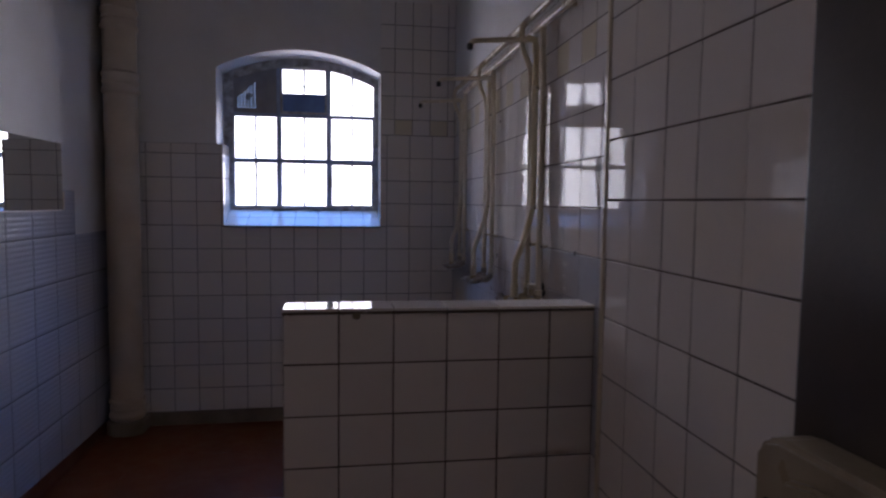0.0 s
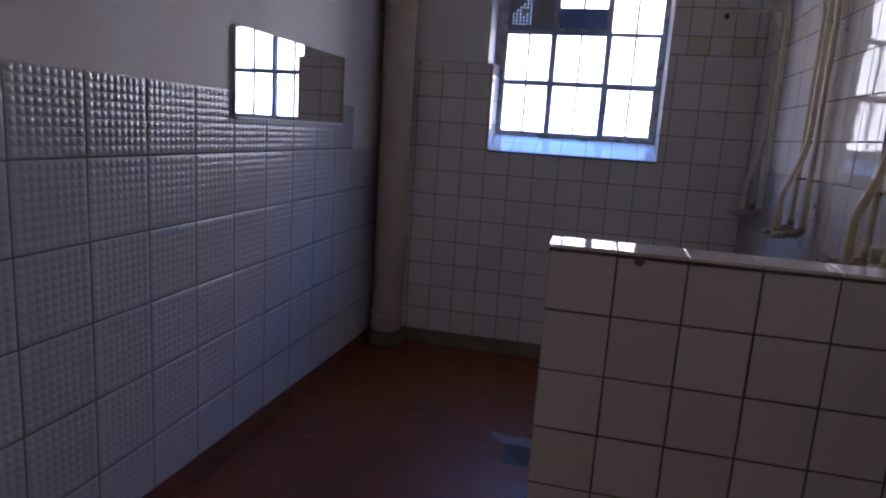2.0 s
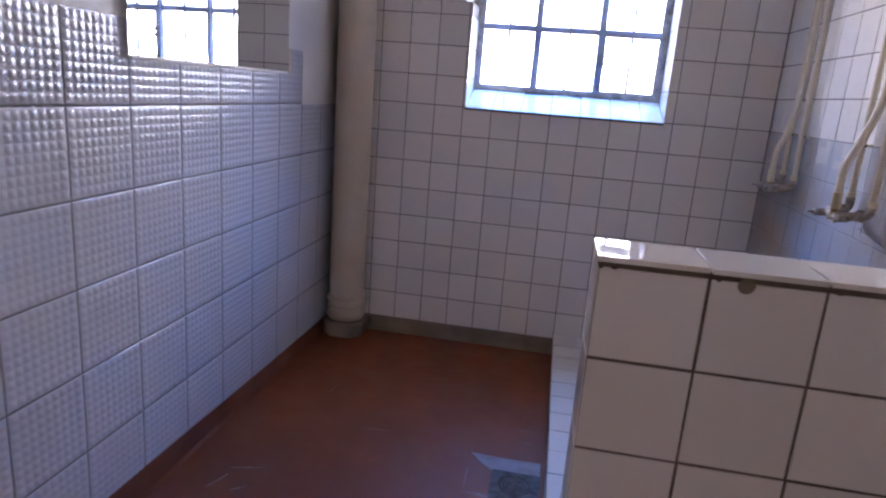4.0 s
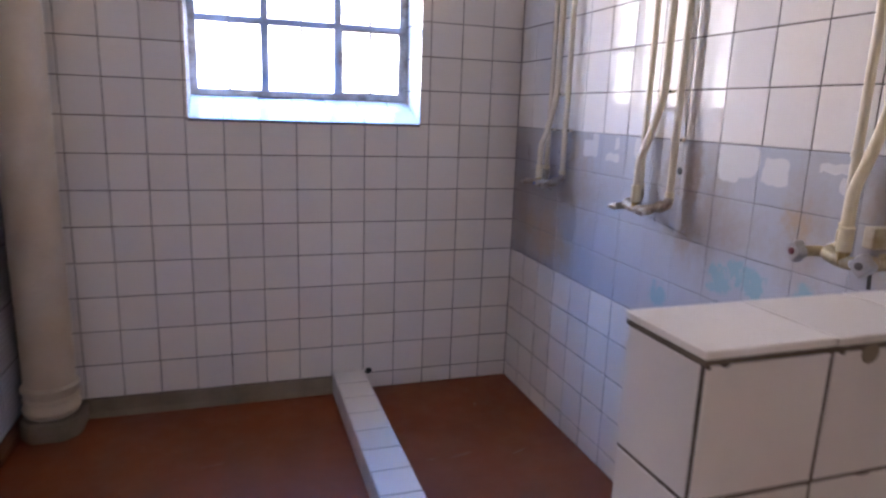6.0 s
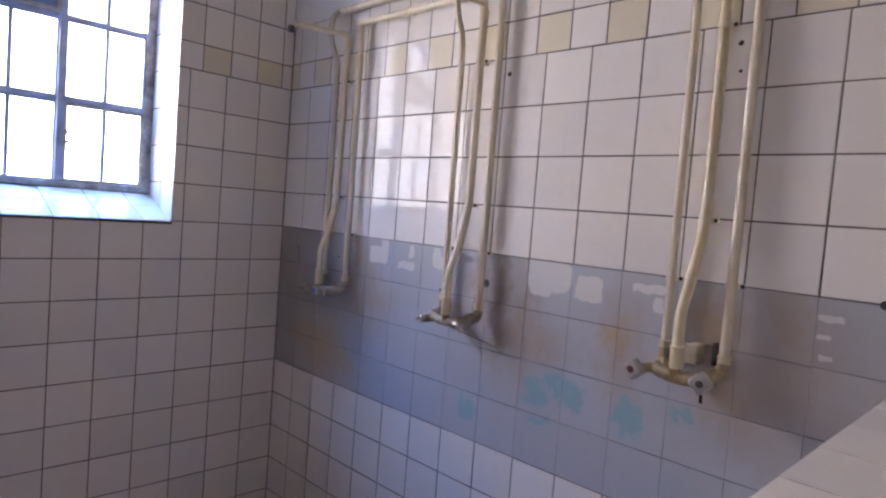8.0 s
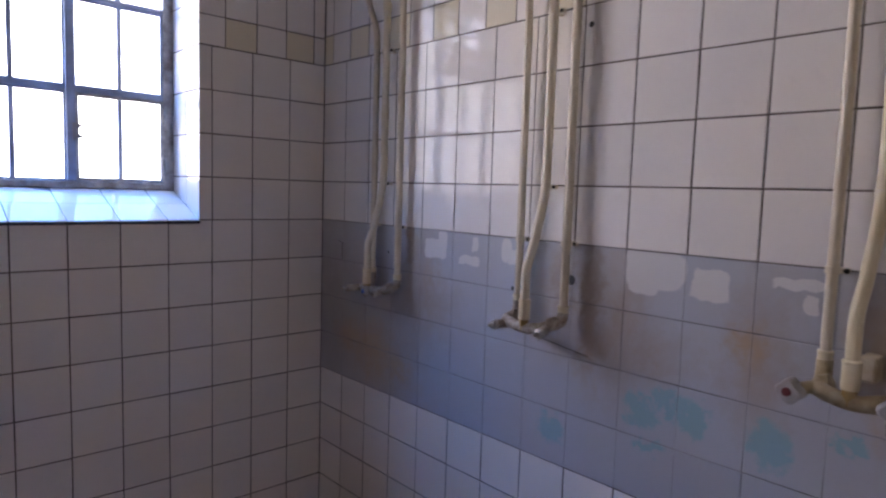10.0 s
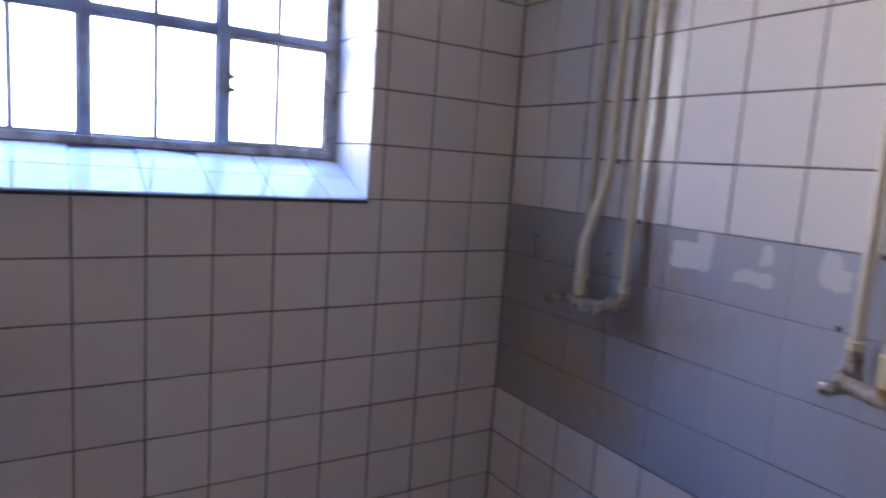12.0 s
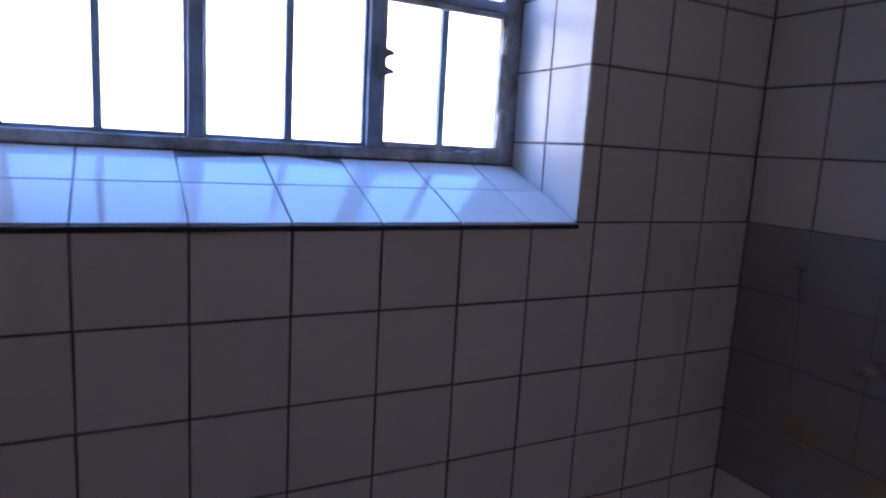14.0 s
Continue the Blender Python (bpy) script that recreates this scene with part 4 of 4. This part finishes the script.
def embossed_mesh(w, h, mat, n=9):
    """A tile with rows of small rounded pyramids inside a plain rim."""
    key = ("emboss", round(w, 4), round(h, 4))
    if key not in TILES:
        k, rim = 8, 0.005
        top = 0.2365
        nu, nv = n * k, max(1, round(n * (h - 2 * rim) / (top - 2 * rim))) * k
        us = [-w / 2, -w / 2 + 0.0004] + [-w / 2 + rim + (w - 2 * rim) * i / nu for i in range(nu + 1)] + [w / 2 - 0.0004, w / 2]
        vs = [-h / 2, -h / 2 + 0.0004] + [-h / 2 + rim + (h - 2 * rim) * i / nv for i in range(nv + 1)] + [h / 2 - 0.0004, h / 2]

        def hgt(i, j):
            if i in (0, len(us) - 1) or j in (0, len(vs) - 1):
                return -0.006
            i, j = i - 2, j - 2
            if not (0 <= i <= nu and 0 <= j <= nv):
                return 0.0
            fu, fv = abs(((i / k) % 1.0) - 0.5) * 2, abs(((j / k) % 1.0) - 0.5) * 2
            return 0.0022 * math.cos(math.pi / 2 * fu) * math.cos(math.pi / 2 * fv)
        verts = [(u, v, hgt(i, j)) for j, v in enumerate(vs) for i, u in enumerate(us)]
        nx = len(us)
        faces = [(j * nx + i, j * nx + i + 1, (j + 1) * nx + i + 1, (j + 1) * nx + i) for j in range(len(vs) - 1) for i in range(nx - 1)]
        me = bpy.data.meshes.new("tile")
        me.from_pydata(verts, [], faces)
        for p in me.polygons:
            p.use_smooth = all(verts[i][2] > -0.005 for i in p.vertices)
        me.materials.append(mat)
        TILES[key] = me
    return TILES[key]


trng = random.Random(11)


def lay(parent, frame_of, u0, u1, v0, v1, mat=None, d=D, gap=GAP, tilt=0.17, emboss=False, bed=None):
    """One tile between the joints u0..u1, v0..v1 of a face. frame_of: the face's pose, with its z axis out of the wall."""
    w, h = u1 - u0 - gap, v1 - v0 - (bed or gap)
    if w < 0.008 or h < 0.008:
        return None
    mat = mat or M_TILE
    ob = new("tile", embossed_mesh(w, h, mat) if emboss else tile_mesh(w, h, d, mat))
    ob.parent = parent
    lift = 0.0 if emboss else trng.uniform(-0.0004, 0.0003)
    ob.matrix_basis = frame_of @ pose((u0 + u1) / 2 + trng.uniform(-0.0004, 0.0004), (v0 + v1) / 2 + trng.uniform(-0.0004, 0.0004), lift, trng.uniform(-1.5, 1.5) * tilt, trng.uniform(-1.5, 1.5) * tilt, trng.gauss(0, 0.12))
    return ob


def axes(origin, u, v):
    u, v = Vector(u), Vector(v)
    w = u.cross(v)
    m = Matrix((u, v, w)).transposed().to_4x4()
    m.translation = origin
    return m


NORTH = axes((0, 0, 0), (1, 0, 0), (0, 0, 1))          # u = x, v = z, out = -y
EAST = axes((0, 0, 0), (0, -1, 0), (0, 0, 1))          # u = -y, v = z, out = -x
WEST = axes((XW, 0, 0), (0, 1, 0), (0, 0, 1))          # u = y, v = z, out = +x
PIER = axes((XN, 0, 0), (0, -1, 0), (0, 0, 1))


def spans(lo, hi, first, step):
    """Joint lines at first + k * step, clipped to lo..hi."""
    k = math.ceil((lo - first) / step - 1e-6)
    cuts = [lo]
    while first + k * step < hi - 1e-6:
        if first + k * step > lo + 0.012:
            cuts.append(first + k * step)
        k += 1
    return list(zip(cuts, cuts[1:] + [hi]))


# window wall: below the sill, beside the window, small tiles above
for u0, u1 in spans(-2.205, 0.0, 0.0, T):
    for v0, v1 in spans(Z0 if u1 < -0.75 else 0.0, SILL, Z0, T):
        if u1 < -0.75 and u0 > -0.93 and v1 < 0.11:
            continue
        lay(wall_north, NORTH, u0, u1, v0, v1)
for u0, u1 in spans(-2.205, WX0, 0.0, T):
    for v0, v1 in spans(SILL, TL, SILL, T):
        lay(wall_north, NORTH, u0, u1, v0, v1)
for u0, u1 in spans(WX1, 0.0, 0.0, T):
    for v0, v1 in spans(SILL, SILL + 4 * T, SILL, T):
        lay(wall_north, NORTH, u0, u1, v0, v1)
ZY = SILL + 4 * T
for i, (u0, u1) in enumerate(spans(WX1, 0.0, -0.050, 0.1195)[::-1]):
    lay(wall_north, NORTH, u0, u1, ZY, ZY + 0.104, M_YELLOW if i in (1, 3) else M_TILE)
    for v0, v1 in spans(ZY + 0.104, 2.785, ZY + 0.104, 0.1545):
        lay(wall_north, NORTH, u0, u1, v0, v1)

# shower wall: white, painted band, white, small tiles
for u0, u1 in spans(0.0, -YN0, 0.0, RY):
    for v0, v1 in spans(0.0, Z0 + 4 * T, Z0, T):
        lay(wall_east, EAST, u0, u1, v0, v1)
    for v0, v1 in spans(SILL, ZY, SILL, T):
        lay(wall_east, EAST, u0, u1, v0, v1)
for r in range(4):
    for u0, u1 in spans(0.0, -YN0, 0.0, RY):
        lay(wall_east, EAST, u0, u1, Z0 + (4 + r) * T, Z0 + (5 + r) * T, M_BAND, gap=0.0013, tilt=0.12, bed=0.0028)
for i, (u0, u1) in enumerate(spans(0.0, -YN0, 0.06, 0.118)):
    lay(wall_east, EAST, u0, u1, ZY, ZY + 0.112, M_YELLOW if i % 2 == 0 else M_TILE)
    lay(wall_east, EAST, u0, u1, ZY + 0.112, 2.185)

# pier by the doorway
joints = (-YN0 + 0.016, 2.837, 2.993, 3.123, 3.281, -YN1)
for u0, u1 in zip(joints, joints[1:]):
    for v0, v1 in spans(0.0, ZNT, 1.317, 0.1565):
        askew = u0 > 3.2 and 1.31 < v0 < 1.5
        ob = lay(wall_pier, PIER, u0, u1, v0, v1, tilt=0.0 if askew else 0.17)
        if askew:
            ob.matrix_basis = ob.matrix_basis @ pose(0, 0, 0, 0, 1.3, 0)

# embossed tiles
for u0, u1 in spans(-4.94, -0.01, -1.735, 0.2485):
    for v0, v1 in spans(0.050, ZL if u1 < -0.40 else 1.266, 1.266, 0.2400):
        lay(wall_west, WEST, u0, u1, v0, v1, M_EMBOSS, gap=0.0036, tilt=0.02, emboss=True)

# sill and reveal of the window
slope = math.atan2(FZ0 - SILL, FY0)
run = math.hypot(FZ0 - SILL, FY0) - 0.004
SILLF = Matrix.Translation((0, 0, SILL)) @ Matrix.Rotation(slope, 4, "X")
for u0, u1 in spans(WX0, WX1, 0.0, T):
    for v0, v1 in ((0.0, run * 0.52), (run * 0.52, run)):
        lay(sill, SILLF, u0, u1, v0, v1, gap=0.0024)
JE = axes((WX1, 0, 0), (0, -1, 0), (0, 0, 1))
JW = axes((WX0, 0, 0), (0, 1, 0), (0, 0, 1))
for v0, v1 in spans(SILL, 2.30, SILL, T):
    for a, b in ((0.0, 0.128), (0.128, 0.252)):
        lay(wall_north, JE, -b, -a, v0, v1)
        if v1 < 1.9:
            lay(wall_north, JW, a, b, v0, v1)

# partition: both faces, free end, cap
PF = axes((0, YP0, 0), (1, 0, 0), (0, 0, 1))
PB = axes((0, YP1, 0), (-1, 0, 0), (0, 0, 1))
PE = axes((-0.929, 0, 0), (0, -1, 0), (0, 0, 1))
cols = [(-0.929, -0.772), (-0.772, -0.6145), (-0.6145, -0.457), (-0.457, -0.2995), (-0.2995, -0.142), (-0.142, 0.0)]
bm = BM()
box(bm, (-0.9300, YP0 - 0.0012, ZP - 0.0085), (-0.001, YP1 + 0.001, ZP + 0.0005), 0.002)
part("mortar_bed", bm, M_MORTAR, partition, "brown mortar bed under the cap tiles")
for a, b in cols:
    for v0, v1 in spans(0.0, ZP - 0.007, Z0, T):
        lay(partition, PF, a, b, v0, v1, gap=0.0046, tilt=0.15)
        lay(partition, PB, -b, -a, v0, v1)
for v0, v1 in spans(0.0, ZP - 0.007, Z0, T):
    lay(partition, PE, -YP1, -YP0 - 0.0035, v0, v1, gap=0.0052)
CAP = axes((0, 0, ZP + 0.008), (1, 0, 0), (0, 1, 0))
for a, b in cols:
    lay(partition, CAP, a - (0.004 if a < -0.9 else 0), b, YP0 - 0.004, YP1 + 0.004, d=0.0085, gap=0.0036, bed=0.0026)

# kerb: top and both sides
KT = axes((0, 0, 0.105), (1, 0, 0), (0, 1, 0))
KW = axes((-0.915, 0, 0), (0, -1, 0), (0, 0, 1))
KE = axes((-0.7625, 0, 0), (0, 1, 0), (0, 0, 1))
for v0, v1 in spans(YP1, 0.0, 0.0, T):
    lay(kerb, KT, -0.9150, -0.7625, v0, v1, gap=0.0048)
    lay(kerb, KW, -v1, -v0, 0.0, 0.104, gap=0.003)
    lay(kerb, KE, v0, v1, 0.0, 0.104, gap=0.003)
